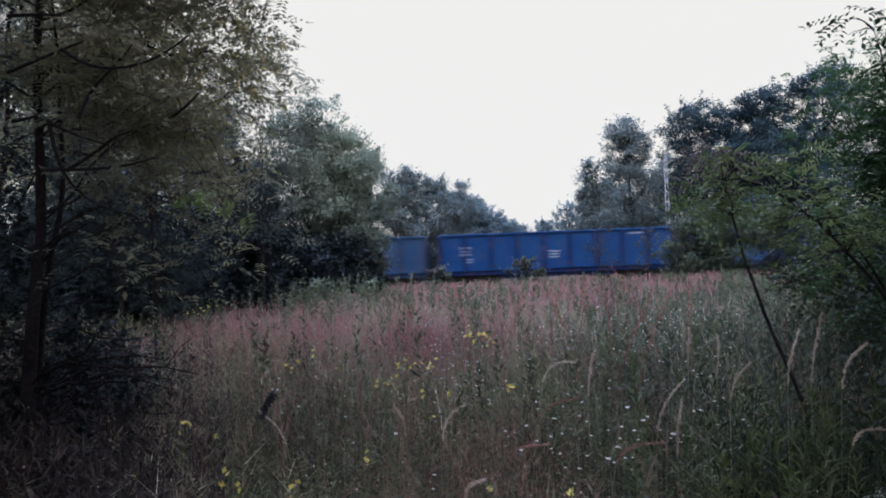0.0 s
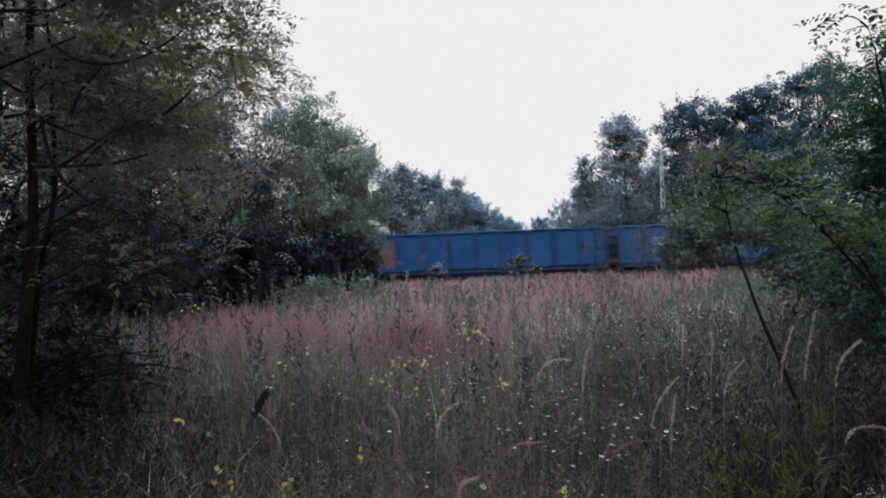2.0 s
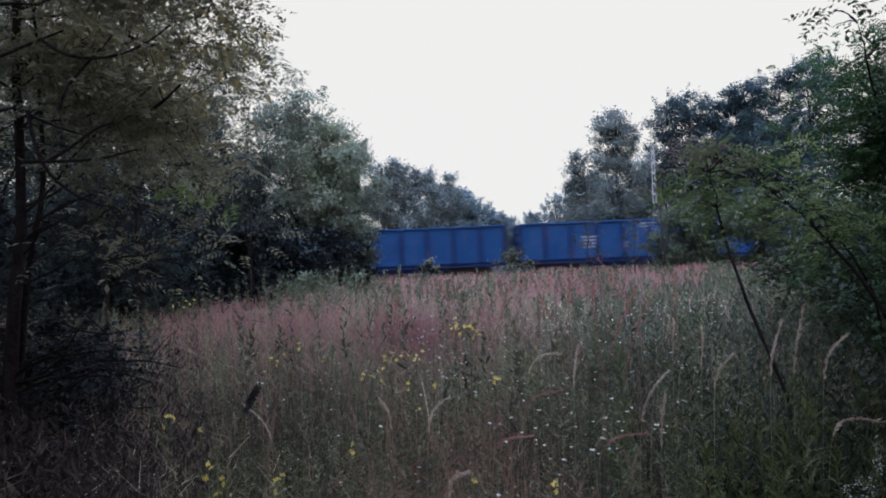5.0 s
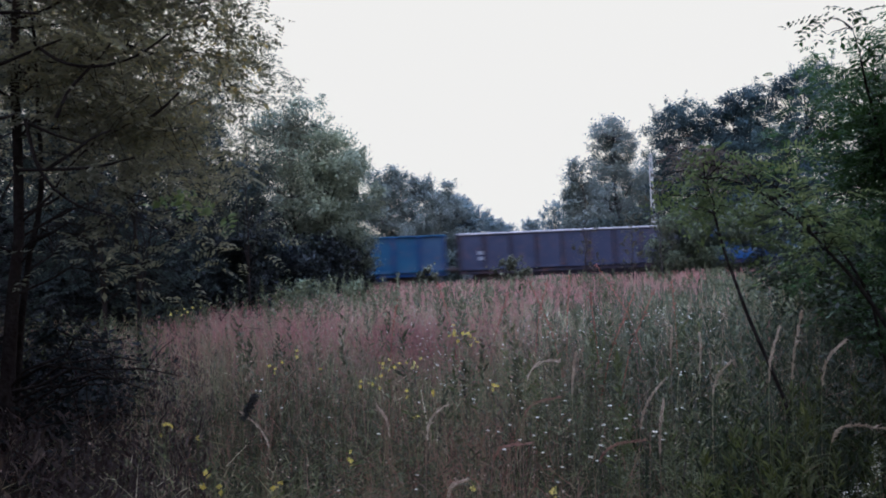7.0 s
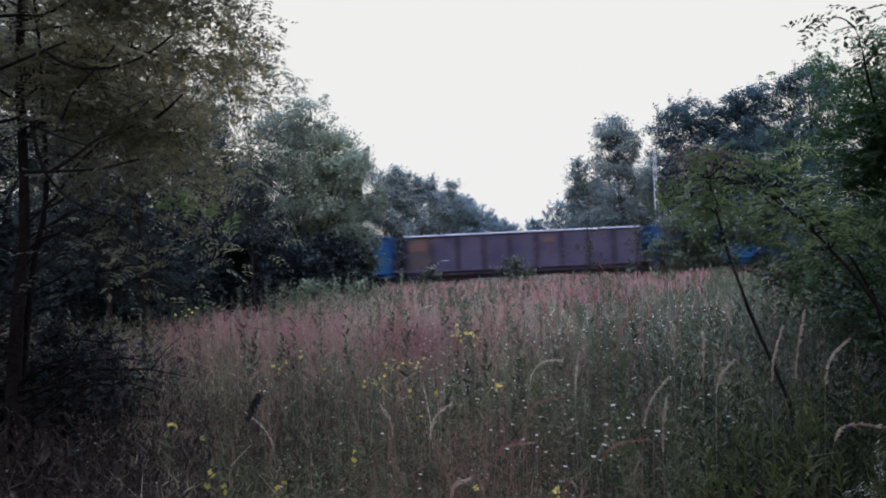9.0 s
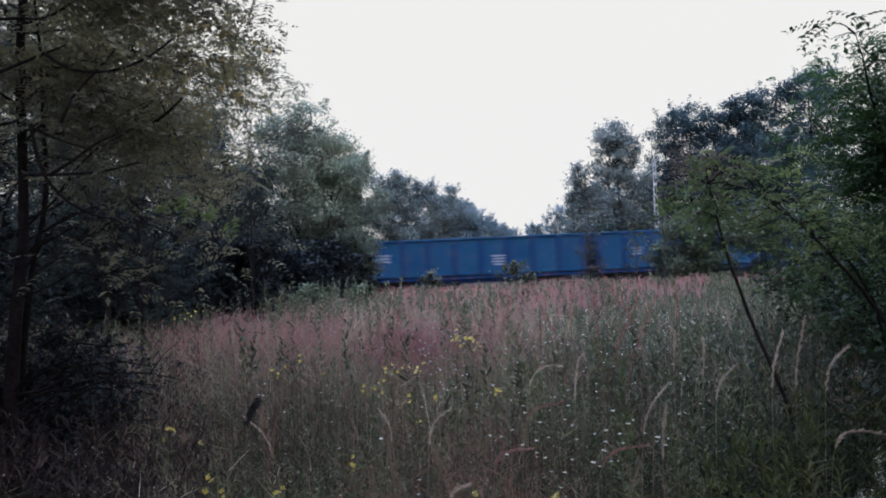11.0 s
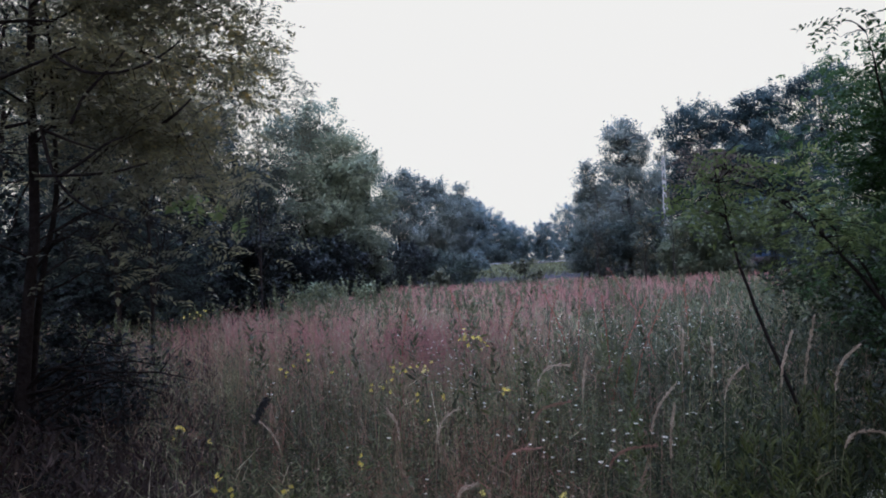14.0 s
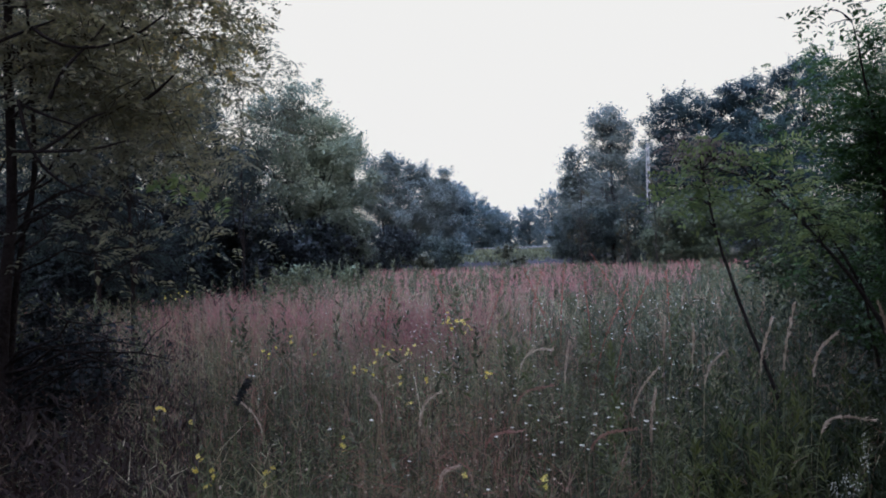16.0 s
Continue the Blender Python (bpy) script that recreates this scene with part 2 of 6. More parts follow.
# low blades coloured darker than tall ones, as the shade between stems
GRASS_LOW = foliage("low_shade_grass", [(0.1, (0.12, 0.0626, 0.0532)), (0.4, (0.12, 0.0826, 0.0592)), (0.7, (0.125, 0.109, 0.0577)), (0.95, (0.251, 0.2, 0.118))], 0.6, 0.25, 0.9)
GRASS_RED = foliage("red_seed_grass", [(0.0, (0.118, 0.0738, 0.073)), (0.25, (0.2, 0.108, 0.107)), (0.45, (0.383, 0.167, 0.156)), (0.65, (0.272, 0.182, 0.156)), (0.82, (0.272, 0.231, 0.175)), (1.0, (0.417, 0.374, 0.301))], 0.7, 0.35, 0.9, 0.4)
GRASS_DRY = foliage("dry_grass", [(0.0, (0.167, 0.0944, 0.0711)), (0.5, (0.283, 0.184, 0.128)), (1.0, (0.45, 0.328, 0.227))], 0.7, 0.35, 0.5)
# palest stop paints in the highlights on the leaves
WEED = foliage("weed_leaf", [(0.1, (0.0524, 0.0533, 0.0298)), (0.45, (0.1, 0.103, 0.0522)), (0.7, (0.158, 0.166, 0.0782)), (0.88, (0.313, 0.318, 0.183))], 0.4, 0.3, 0.9)
WEED_BRIGHT = foliage("goldenrod_leaf", [(0.0, (0.0548, 0.0689, 0.0226)), (0.5, (0.0954, 0.113, 0.0346)), (1.0, (0.18, 0.188, 0.0527))], 0.4, 0.3, 2.0)
FORB_OLIVE = foliage("olive_forb_leaf", [(0.1, (0.0373, 0.0401, 0.0217)), (0.5, (0.0821, 0.0878, 0.0447)), (0.8, (0.134, 0.142, 0.0737)), (0.95, (0.224, 0.224, 0.128))], 0.6, 0.3, 1.3)
RUST_STALK = foliage("rust_stalk", [(0.0, (0.15, 0.0495, 0.035)), (0.5, (0.255, 0.0825, 0.055)), (1.0, (0.375, 0.143, 0.1))], 0.7, 0.15, 6.0)
PLUME = foliage("straw_plume", [(0.1, (0.325, 0.218, 0.167)), (0.5, (0.514, 0.399, 0.301)), (0.9, (0.79, 0.687, 0.541))], 0.7, 0.35, 4)
PLUME_RUST = foliage("rust_plume", [(0.1, (0.2, 0.09, 0.07)), (0.5, (0.33, 0.17, 0.13)), (0.9, (0.5, 0.3, 0.24))], 0.7, 0.35, 4)
PETAL_YELLOW = foliage("yellow_petal", [(0.1, (0.74, 0.536, 0.0572)), (0.6, (0.9, 0.742, 0.143)), (1.0, (0.95, 0.886, 0.429))], 0.5, 0.3, 8)
PETAL_WHITE = foliage("white_petal", [(0.0, (0.8, 0.779, 0.689)), (1.0, (0.92, 0.874, 0.763))], 0.5, 0.3, 8)
SEED_DARK = surface("dark_seed_head", [(0.3, (0.014, 0.014, 0.016)), (0.7, (0.035, 0.035, 0.032))], 30, 0.9, 0, 0.8, 120)

# ---- mesh helpers ----


def raw_mesh(name, verts, faces, material, smooth=False, normals=None):
    """A mesh from an array of points and an array of faces that all have as many corners; normals: one for each point, to shade a crown as a soft mass."""
    verts, faces = np.asarray(verts, np.float32).reshape(-1, 3), np.asarray(faces, np.int32)
    if normals is not None:
        flat = np.cross(verts[faces[:, 1]] - verts[faces[:, 0]], verts[faces[:, 2]] - verts[faces[:, 0]])
        turned = (flat * normals[faces[:, 0]]).sum(1) < 0
        faces[turned] = faces[turned][:, ::-1]
    k = faces.shape[1]
    me = bpy.data.meshes.new(name)
    me.vertices.add(len(verts))
    me.vertices.foreach_set("co", verts.ravel())
    me.loops.add(faces.size)
    me.loops.foreach_set("vertex_index", faces.ravel())
    me.polygons.add(len(faces))
    me.polygons.foreach_set("loop_start", np.arange(0, faces.size, k, dtype=np.int32))
    if smooth:
        me.polygons.foreach_set("use_smooth", np.ones(len(faces), bool))
    me.update(calc_edges=True)
    me.validate()
    if normals is not None:
        me.polygons.foreach_set("use_smooth", np.ones(len(faces), bool))
        me.normals_split_custom_set_from_vertices(normals)
    me.materials.append(material)
    return me


def link_part(name, me, parent, label=""):
    ob = new(name, me)
    ob.parent = parent
    return tagged(ob, label)


def part(name, bm, material, parent, label=""):
    me = bpy.data.meshes.new(name)
    bm.to_mesh(me)
    bm.free()
    me.materials.append(material)
    return link_part(name, me, parent, label)


def structure(name, bm, material, label, category):
    me = bpy.data.meshes.new(name)
    bm.to_mesh(me)
    bm.free()
    me.materials.append(material)
    return tagged(new(name, me), label, category, "", "structure")


def thing(name, m, label, category, group=""):
    ob = new(name)
    ob.empty_display_size = 0.2
    ob.matrix_basis = m
    return tagged(ob, label, category, group)


def box(bm, x0, x1, y0, y1, z0, z1, bevel=0.0):
    vs = bmesh.ops.create_cube(bm, size=1.0)["verts"]
    for v in vs:
        v.co = Vector(((x0 + x1) / 2 + v.co.x * (x1 - x0), (y0 + y1) / 2 + v.co.y * (y1 - y0), (z0 + z1) / 2 + v.co.z * (z1 - z0)))
    if bevel:
        es = list({e for v in vs for e in v.link_edges})
        bmesh.ops.bevel(bm, geom=es, offset=bevel, segments=1, affect="EDGES")


def rod(bm, a, b, r0, r1=None, sides=12):
    a, b = Vector(a), Vector(b)
    m = Matrix.Translation((a + b) / 2) @ (b - a).to_track_quat("Z", "Y").to_matrix().to_4x4()
    bmesh.ops.create_cone(bm, cap_ends=True, segments=sides, radius1=r0, radius2=r0 if r1 is None else r1, depth=(b - a).length, matrix=m)


def tubes(paths, sides=5):
    """Tapered tubes as arrays: each path is (points, radii)."""
    V, F, base = [], [], 0
    ang = np.arange(sides) * 2 * np.pi / sides
    for pts, rad in paths:
        pts, rad = np.asarray(pts, float), np.asarray(rad, float)
        d = np.gradient(pts, axis=0)
        d /= np.linalg.norm(d, axis=1)[:, None] + 1e-9
        up = np.where(np.abs(d[:, 2:3]) > 0.9, [[1.0, 0, 0]], [[0, 0, 1.0]])
        u = np.cross(d, up)
        u /= np.linalg.norm(u, axis=1)[:, None] + 1e-9
        w = np.cross(d, u)
        ring = pts[:, None] + rad[:, None, None] * (np.cos(ang)[None, :, None] * u[:, None] + np.sin(ang)[None, :, None] * w[:, None])
        k = len(pts)
        V.append(ring.reshape(-1, 3))
        i, j = np.meshgrid(np.arange(k - 1), np.arange(sides), indexing="ij")
        jn = (j + 1) % sides
        F.append(base + np.stack([i * sides + j, i * sides + jn, (i + 1) * sides + jn, (i + 1) * sides + j], -1).reshape(-1, 4))
        base += k * sides
    return np.concatenate(V), np.concatenate(F)


def bent(rng, a, b, sag=0.1, k=5):
    """Points along a crooked line from a to b."""
    a, b = np.asarray(a, float), np.asarray(b, float)
    s = np.linspace(0, 1, k)[:, None]
    off = rng.normal(0, sag * np.linalg.norm(b - a) * 0.35, (k, 3)) * np.sin(s * np.pi)
    p = a + (b - a) * s + off
    p[:, 2] += np.sin(s[:, 0] * np.pi) * sag * np.linalg.norm(b - a)
    return p


def unit(v):
    return v / (np.linalg.norm(v, axis=-1, keepdims=True) + 1e-9)


def leaf_quads(rng, P, size, narrow=0.5, droop=0.2, along=None):
    """One folded diamond leaf at each point."""
    n = len(P)
    d = unit(rng.normal(0, 1, (n, 3)) * [1, 1, 0.55] - [0, 0, droop]) if along is None else unit(along)
    nrm = rng.normal(0, 0.4, (n, 3)) + [0, 0, 1.0]
    s = unit(np.cross(d, nrm))
    L = size * rng.uniform(0.6, 1.35, (n, 1))
    up = np.cross(s, d) * L * 0.12
    V = np.stack([P, P + d * L * 0.45 + s * L * narrow * 0.5 + up, P + d * L, P + d * L * 0.45 - s * L * narrow * 0.5 + up], 1)
    return V.reshape(-1, 3), np.arange(4 * n).reshape(-1, 4)


def pinnate(rng, P, length, pairs=7, leaflet=0.038):
    """A feather leaf of paired leaflets at each point."""
    n = len(P)
    d = unit(rng.normal(0, 1, (n, 3)) * [1, 1, 0.4] + [0, 0, 0.05])
    L = length * rng.uniform(0.6, 1.25, (n, 1))
    nrm = unit(rng.normal(0, 0.45, (n, 3)) + [0, 0, 1.0])
    s = unit(np.cross(d, nrm))
    pts, dirs = [], []
    for i in range(pairs):
        f = (i + 1.2) / (pairs + 0.6)
        c = P + d * L * f - np.array([0, 0, 1.0]) * L * 0.35 * f * f
        for sd in (-1, 1):
            pts.append(c)
            dirs.append(s * sd + d * 0.35 - np.array([0, 0, 0.25]))
    pts.append(P + d * L - np.array([0, 0, 1.0]) * L * 0.35)
    dirs.append(d)
    pts, dirs = np.concatenate(pts), np.concatenate(dirs)
    V, F = leaf_quads(rng, pts, leaflet, 0.5, 0, dirs)
    return V, F


def ground_z(x, y):
    x, y = np.asarray(x, float), np.asarray(y, float)
    near = np.clip((36 - y) / 3, 0, 1) + np.clip((y - 44) / 3, 0, 1)
    bumps = 0.05 * np.sin(x * 0.7 + 1.3) * np.cos(y * 0.5) + 0.03 * np.sin(x * 1.9 + y * 1.3)
    return bumps * np.clip(near, 0, 1) * np.clip((60 - y) / 10, 0, 1) - 0.45 * (1 - np.clip(near, 0, 1)) - 0.02


# ---- ground and track bed ----
gx = np.concatenate([np.linspace(-900, -60, 15), np.linspace(-50, 50, 126), np.linspace(60, 900, 15)])
gy = np.concatenate([np.linspace(-900, -20, 14), np.linspace(-10, 60, 101), np.linspace(70, 1500, 16)])
GX, GY = np.meshgrid(gx, gy)
GZ = ground_z(GX, GY)
nx = len(gx)
ii, jj = np.meshgrid(np.arange(len(gy) - 1), np.arange(nx - 1), indexing="ij")
tagged(new("ground", raw_mesh("ground", np.stack([GX, GY, GZ], -1), np.stack([ii * nx + jj, ii * nx + jj + 1, (ii + 1) * nx + jj + 1, (ii + 1) * nx + jj], -1).reshape(-1, 4), SOIL, True)),
       "uneven brown soil under the meadow and trees", "ground", "", "structure")

TRACK_Y, RAIL_Z, CAR_L = 40.05, -0.12, 14.04


def build_track():
    bm = bmesh.new()
    sec = [(-2.6, -0.5), (-1.7, -0.32), (1.7, -0.32), (2.6, -0.5)]
    rows = [[bm.verts.new((x, TRACK_Y + a, b)) for a, b in sec] for x in np.linspace(-260, 260, 53)]
    for p, q in zip(rows, rows[1:]):
        for k in range(3):
            bm.faces.new((p[k], q[k], q[k + 1], p[k + 1]))
    bed = structure("track_bed", bm, BALLAST, "grey ballast bed of the railway line", "track bed")
    for side in (-0.7525, 0.7525):
        bm = bmesh.new()
        prof = [(-0.07, -0.17), (0.07, -0.17), (0.02, -0.15), (0.015, -0.05), (0.036, -0.03), (0.036, 0), (-0.036, 0), (-0.036, -0.03), (-0.015, -0.05), (-0.02, -0.15)]
        ends = [[bm.verts.new((x, TRACK_Y + side + a, RAIL_Z + b)) for a, b in prof] for x in (-260, 260)]
        for k in range(len(prof)):
            j = (k + 1) % len(prof)
            bm.faces.new((ends[0][k], ends[0][j], ends[1][j], ends[1][k]))
        structure("rail", bm, RAIL_STEEL, "worn steel rail on dark sleepers", "rail")
    bm = bmesh.new()
    box(bm, -0.13, 0.13, -1.3, 1.3, -0.1, 0.1, 0.02)
    me = bpy.data.meshes.new("sleeper")
    bm.to_mesh(me)
    bm.free()
    me.materials.append(SLEEPER)
    for k in range(160):
        ob = link_part("sleeper", me, bed)
        ob.location = ((k - 80) * 0.6 + 4, TRACK_Y, RAIL_Z - 0.27)


build_track()

# ---- trees ----


def lobes_of(rng, H, R, low, shape, count):
    """Crown lobes: centres and radii inside a round, tall or broad envelope."""
    out = []
    for i in range(count):
        f = (i + 0.5) / count
        z = H * (low + (1 - low) * f)
        g = (z / H - low) / (1 - low)
        prof = {"round": math.sin(math.pi * (0.12 + 0.8 * g)) ** 0.7, "cone": (1.02 - g) ** 0.8, "broad": min(1, 1.25 * math.cos(g * 1.35))}[shape]
        a = i * 2.4 + rng.uniform(-0.5, 0.5)
        rr = R * prof * rng.uniform(0.35, 0.75)
        r = R * (0.30 + 0.22 * prof) * rng.uniform(0.75, 1.2)
        out.append((np.array([math.cos(a) * rr, math.sin(a) * rr, min(z, H - r * 0.75)]), np.array([r, r, r * 0.8])))
    return out


def tree(name, x, y, H, R, label, leaf=LEAF_SHADED, low=0.15, shape="round", lobes=14, twigs=260, leaves=9000, size=0.16, spread=0.3,
         feather=0, trunk_r=None, seed=0, lean=(0, 0), category="tree", group="", base_z=None, bark=BARK):
    rng = np.random.default_rng(seed)
    z0 = float(ground_z(x, y)) - 0.05 if base_z is None else base_z
    th = thing(name, pose(x, y, z0), label, category, group)
    lb = lobes_of(rng, H, R, low, shape, lobes)
    tr = trunk_r or H * 0.014
    top = np.array([lean[0], lean[1], H * 0.88])
    spine = bent(rng, (0, 0, 0), top, 0.03, 9)
    spine[0] = 0
    paths = [(spine, np.linspace(tr, tr * 0.15, 9))]
    for c, r in lb:
        c[:2] += np.array(lean) * c[2] / H
        k = int(np.clip((c[2] / H - 0.18) * 8, 1, 6))
        paths.append((bent(rng, spine[k], c, 0.12, 5), np.linspace(tr * (0.45 - 0.04 * k), tr * 0.1, 5)))
    vol = np.array([r.prod() for _, r in lb]) ** 0.7
    pick = rng.choice(len(lb), twigs, p=vol / vol.sum())
    u = unit(rng.normal(0, 1, (twigs, 3))) * rng.uniform(0.35, 1.0, (twigs, 1)) ** 0.5
    ctr = np.array([lb[i][0] for i in pick])
    tw = ctr + u * np.array([lb[i][1] for i in pick])
    tw[:, 2] = np.maximum(tw[:, 2], 0.15)
    for i in range(0, twigs, 2 if twigs < 400 else 3):
        paths.append((bent(rng, ctr[i] * 0.8 + tw[i] * 0.2, tw[i], 0.08, 4), np.linspace(tr * 0.14, tr * 0.03, 4)))
    V, F = tubes(paths, 5)
    link_part("trunk", raw_mesh("trunk", V, F, bark, True), th)
    on = rng.integers(0, twigs, leaves)
    at = tw[on] + rng.normal(0, spread, (leaves, 3)) * [1, 1, 0.7]
    at[:, 2] = np.maximum(at[:, 2], 0.05)
    # shoots that stand out of the crown's outline
    ns = 60 if feather else (110 if R > 1.8 else 36)
    pk = rng.choice(np.nonzero(u[:, 2] > -0.25)[0], ns)
    sd = unit(unit(u[pk]) + rng.normal(0, 0.25, (ns, 3)) + [0, 0, 0.7])
    sl = rng.uniform(0.12, 0.32, (ns, 1)) * R
    m = 10 if feather else 26
    f = rng.uniform(0, 1, (ns, m, 1))
    more = (tw[pk][:, None] + (sd * sl)[:, None] * f + rng.normal(0, 0.035 * R, (ns, m, 3)) * (1.15 - f)).reshape(-1, 3)
    at = np.concatenate([at, more])
    heart = ctr[np.concatenate([on, np.repeat(pk, m)])]
    V, F = pinnate(rng, at, feather, 5, size) if feather else leaf_quads(rng, at, size, 0.6)
    soft = unit(at - heart) + 0.5 * unit(at - [0, 0, H * 0.45]) + rng.normal(0, 0.3, at.shape) + [0, 0, 0.25]
    soft = np.repeat(np.tile(soft, (11, 1)), 4, 0) if feather else np.repeat(soft, 4, 0)
    link_part("crown", raw_mesh("crown", V, F, leaf, False, unit(soft)), th)
    return th


SPRAY = [(1.58, -1.10, 2.00), (1.63, -1.10, 2.01), (1.54, -1.10, 1.98), (1.68, -1.10, 1.91), (1.74, -1.10, 1.89), (1.62, -1.10, 1.93)]
BOUGHS = []
BOUGHS.append([(0.306, -0.60, 2.765), (0.554, -0.60, 2.857), (0.734, -0.60, 2.921)])
BOUGHS.append([(0.610, -0.60, 2.883), (0.712, -0.60, 2.798), (0.833, -0.60, 2.760), (1.027, -0.60, 2.767), (1.183, -0.60, 2.832), (1.312, -0.60, 2.929)])
BOUGHS.append([(0.690, -0.60, 2.497), (0.762, -0.60, 2.648), (0.873, -0.60, 2.752), (1.000, -0.60, 2.886)])
BOUGHS.append([(1.173, -0.60, 2.459), (1.280, -0.60, 2.535), (1.356, -0.60, 2.606)])
BOUGHS.append([(0.620, -0.60, 2.214), (0.782, -0.60, 2.309), (0.876, -0.60, 2.382), (0.985, -0.60, 2.418)])
BOUGHS.append([(0.479, -0.60, 2.223), (0.748, -0.60, 2.215), (0.932, -0.60, 2.223), (1.105, -0.60, 2.265)])
BOUGHS.append([(0.525, -0.60, 2.498), (0.566, -0.60, 2.256), (0.653, -0.60, 2.114), (0.803, -0.60, 2.001), (0.991, -0.60, 1.950)])
BOUGHS.append([(0.316, -0.60, 3.077), (0.500, -0.60, 3.079), (0.616, -0.60, 3.065)])
BOUGHS.append([(0.542, -0.60, 2.472), (0.693, -0.60, 2.399), (0.851, -0.60, 2.343)])
BOUGHS.append([(0.329, -0.60, 2.496), (0.436, -0.60, 2.513), (0.498, -0.60, 2.536)])


# near locust tree whose boughs hang into the view, and the taller ones behind it
def near_locust():
    rng = np.random.default_rng(5)
    x, y = -2.72, 4.3
    th = thing("locust_tree", pose(x, y, -0.05), "near black locust with dark twin stems and drooping boughs", "tree", "trees beside the meadow")
    stems = [[(0.02, 0, 0), (-0.02, 0, 0.9), (0.08, 0.05, 1.9), (0.05, 0.1, 3.0), (0.2, 0.1, 4.6), (0.3, 0.2, 6.4)],
             [(-0.12, 0.1, 0), (-0.06, 0.15, 0.8), (0.0, 0.2, 1.5), (0.1, 0.3, 2.3), (0.0, 0.4, 3.6)],
             [(-0.2, -0.1, 0), (-0.3, -0.1, 1.4), (-0.4, 0.1, 3.0), (-0.7, 0.2, 5.0)]]
    rad = [(0.06, 0.045, 0.032, 0.026, 0.018, 0.008), (0.035, 0.026, 0.02, 0.016, 0.008), (0.05, 0.04, 0.03, 0.012)]
    paths, tips = [], []
    for s, r in zip(stems, rad):
        s = np.array(s, float)
        t = np.linspace(0, 1, len(s))
        q = np.linspace(0, 1, 16)
        paths.append((np.stack([np.interp(q, t, s[:, k]) for k in range(3)], 1) + rng.normal(0, 0.006, (16, 3)), np.interp(q, t, r)))
    # boughs: height on the stem, direction in the plan, length, rise
    for k in range(56):
        h = rng.uniform(1.2, 5.4)
        a = rng.uniform(-0.75, 1.0) if k % 3 else rng.uniform(0, 6.28)
        ln = rng.uniform(0.8, 1.6) * (1.15 - h * 0.06)
        rise = rng.uniform(-0.1, 0.45)
        p0 = np.array([np.interp(h, [0, 0.9, 1.9, 3, 4.6, 6.4], [0, 0, 0.08, 0.05, 0.2, 0.3]), 0.06, h])
        p1 = p0 + [math.cos(a) * ln, math.sin(a) * ln, rise * ln - 0.1 * ln]
        b = bent(rng, p0, p1, 0.12, 7)
        paths.append((b, np.linspace(0.009, 0.002, 7)))
        for j in range(2, 7):
            for _ in range(4):
                e = b[j] + rng.normal(0, 0.22, 3) + [0.05, 0, -0.05]
                paths.append((bent(rng, b[j], e, 0.1, 3), (0.0025, 0.002, 0.001)))
                tips += [e, (e + b[j]) / 2, b[j]]
    for stem in paths[:3]:
        V, F = tubes([stem], 10)
        link_part("trunk", raw_mesh("trunk", V, F, BARK, True), th)
    paths = paths[:3] + [p for p in paths[3:] if p[0][-1][0] + x < -0.27 * (p[0][-1][1] + y)]
    V, F = tubes(paths[3:], 6)
    tagged(link_part("twig_growth", raw_mesh("twig_growth", V, F, BARK, True), th), kind="stuff")
    tips = np.array(tips)
    at = tips[rng.integers(0, len(tips), 6000)] + rng.normal(0, 0.09, (6000, 3)) * [1, 1, 0.6]
    # unseen upper crown, widened and thickened to shade the ground below
    high = np.array([0.0, -0.3, 6.3]) + unit(rng.normal(0, 1, (6200, 3))) * rng.uniform(0.4, 1, (6200, 1)) ** 0.5 * [3.0, 2.8, 1.3]
    high += 0.25 * np.sin(high[:, [1, 2, 0]] * 5)
    at = at[(at[:, 2] > 1.3 + 0.15 * np.sin(at[:, 0] * 7)) & ((at[:, 2] > 2.15) | (rng.uniform(0, 1, len(at)) < 0.14))]
    at = at[(at[:, 0] > 0.55) | (at[:, 2] > 2.55 + rng.normal(0, 0.15, len(at))) | (rng.uniform(0, 1, len(at)) < 0.12)]
    at = at[at[:, 0] + x < -0.25 * (at[:, 1] + y) + rng.normal(0, 0.06, len(at))]
    V, F = pinnate(rng, at, 0.23, 6, 0.044)
    V2, F2 = leaf_quads(rng, high, 0.3, 0.6)
    link_part("crown", raw_mesh("crown", np.concatenate([V, V2]), np.concatenate([F, F2 + len(V)]), LEAF_ROBINIA), th)
    for line in BOUGHS:
        p = np.array(line)
        q = np.linspace(0, 1, 12)
        pts = np.stack([np.interp(q, np.linspace(0, 1, len(p)), p[:, k]) for k in range(3)], 1)
        for _ in range(2):
            pts[1:-1] = (pts[:-2] + pts[1:-1] * 2 + pts[2:]) / 4
        V, F = tubes([(pts, np.linspace(0.011, 0.005, 12))], 6)
        link_part("bough", raw_mesh("bough", V, F, BARK, True), th)
    for px, py, pz in SPRAY:
        V, F = pinnate(rng, np.array([[px, py, pz]]), 0.17, 6, 0.045)
        link_part("leaf_spray", raw_mesh("leaf_spray", V, F, LEAF_SPRIG), th, "fresh yellow-green leaf spray")
    # dead boughs near the ground
    paths = []
    for k in range(9):
        p0 = np.array([0.02, 0, rng.uniform(0.5, 1.0)])
        a = rng.uniform(-0.5, 0.7)
        p1 = p0 + [math.cos(a) * rng.uniform(0.6, 1.2), math.sin(a) * 0.8, rng.uniform(0.0, 0.3)]
        b = bent(rng, p0, p1, 0.1, 6)
        paths.append((b, np.linspace(0.012, 0.003, 6)))
        for j in (2, 3, 4):
            paths.append((bent(rng, b[j], b[j] + rng.normal(0, 0.2, 3), 0.1, 3), (0.005, 0.003, 0.002)))
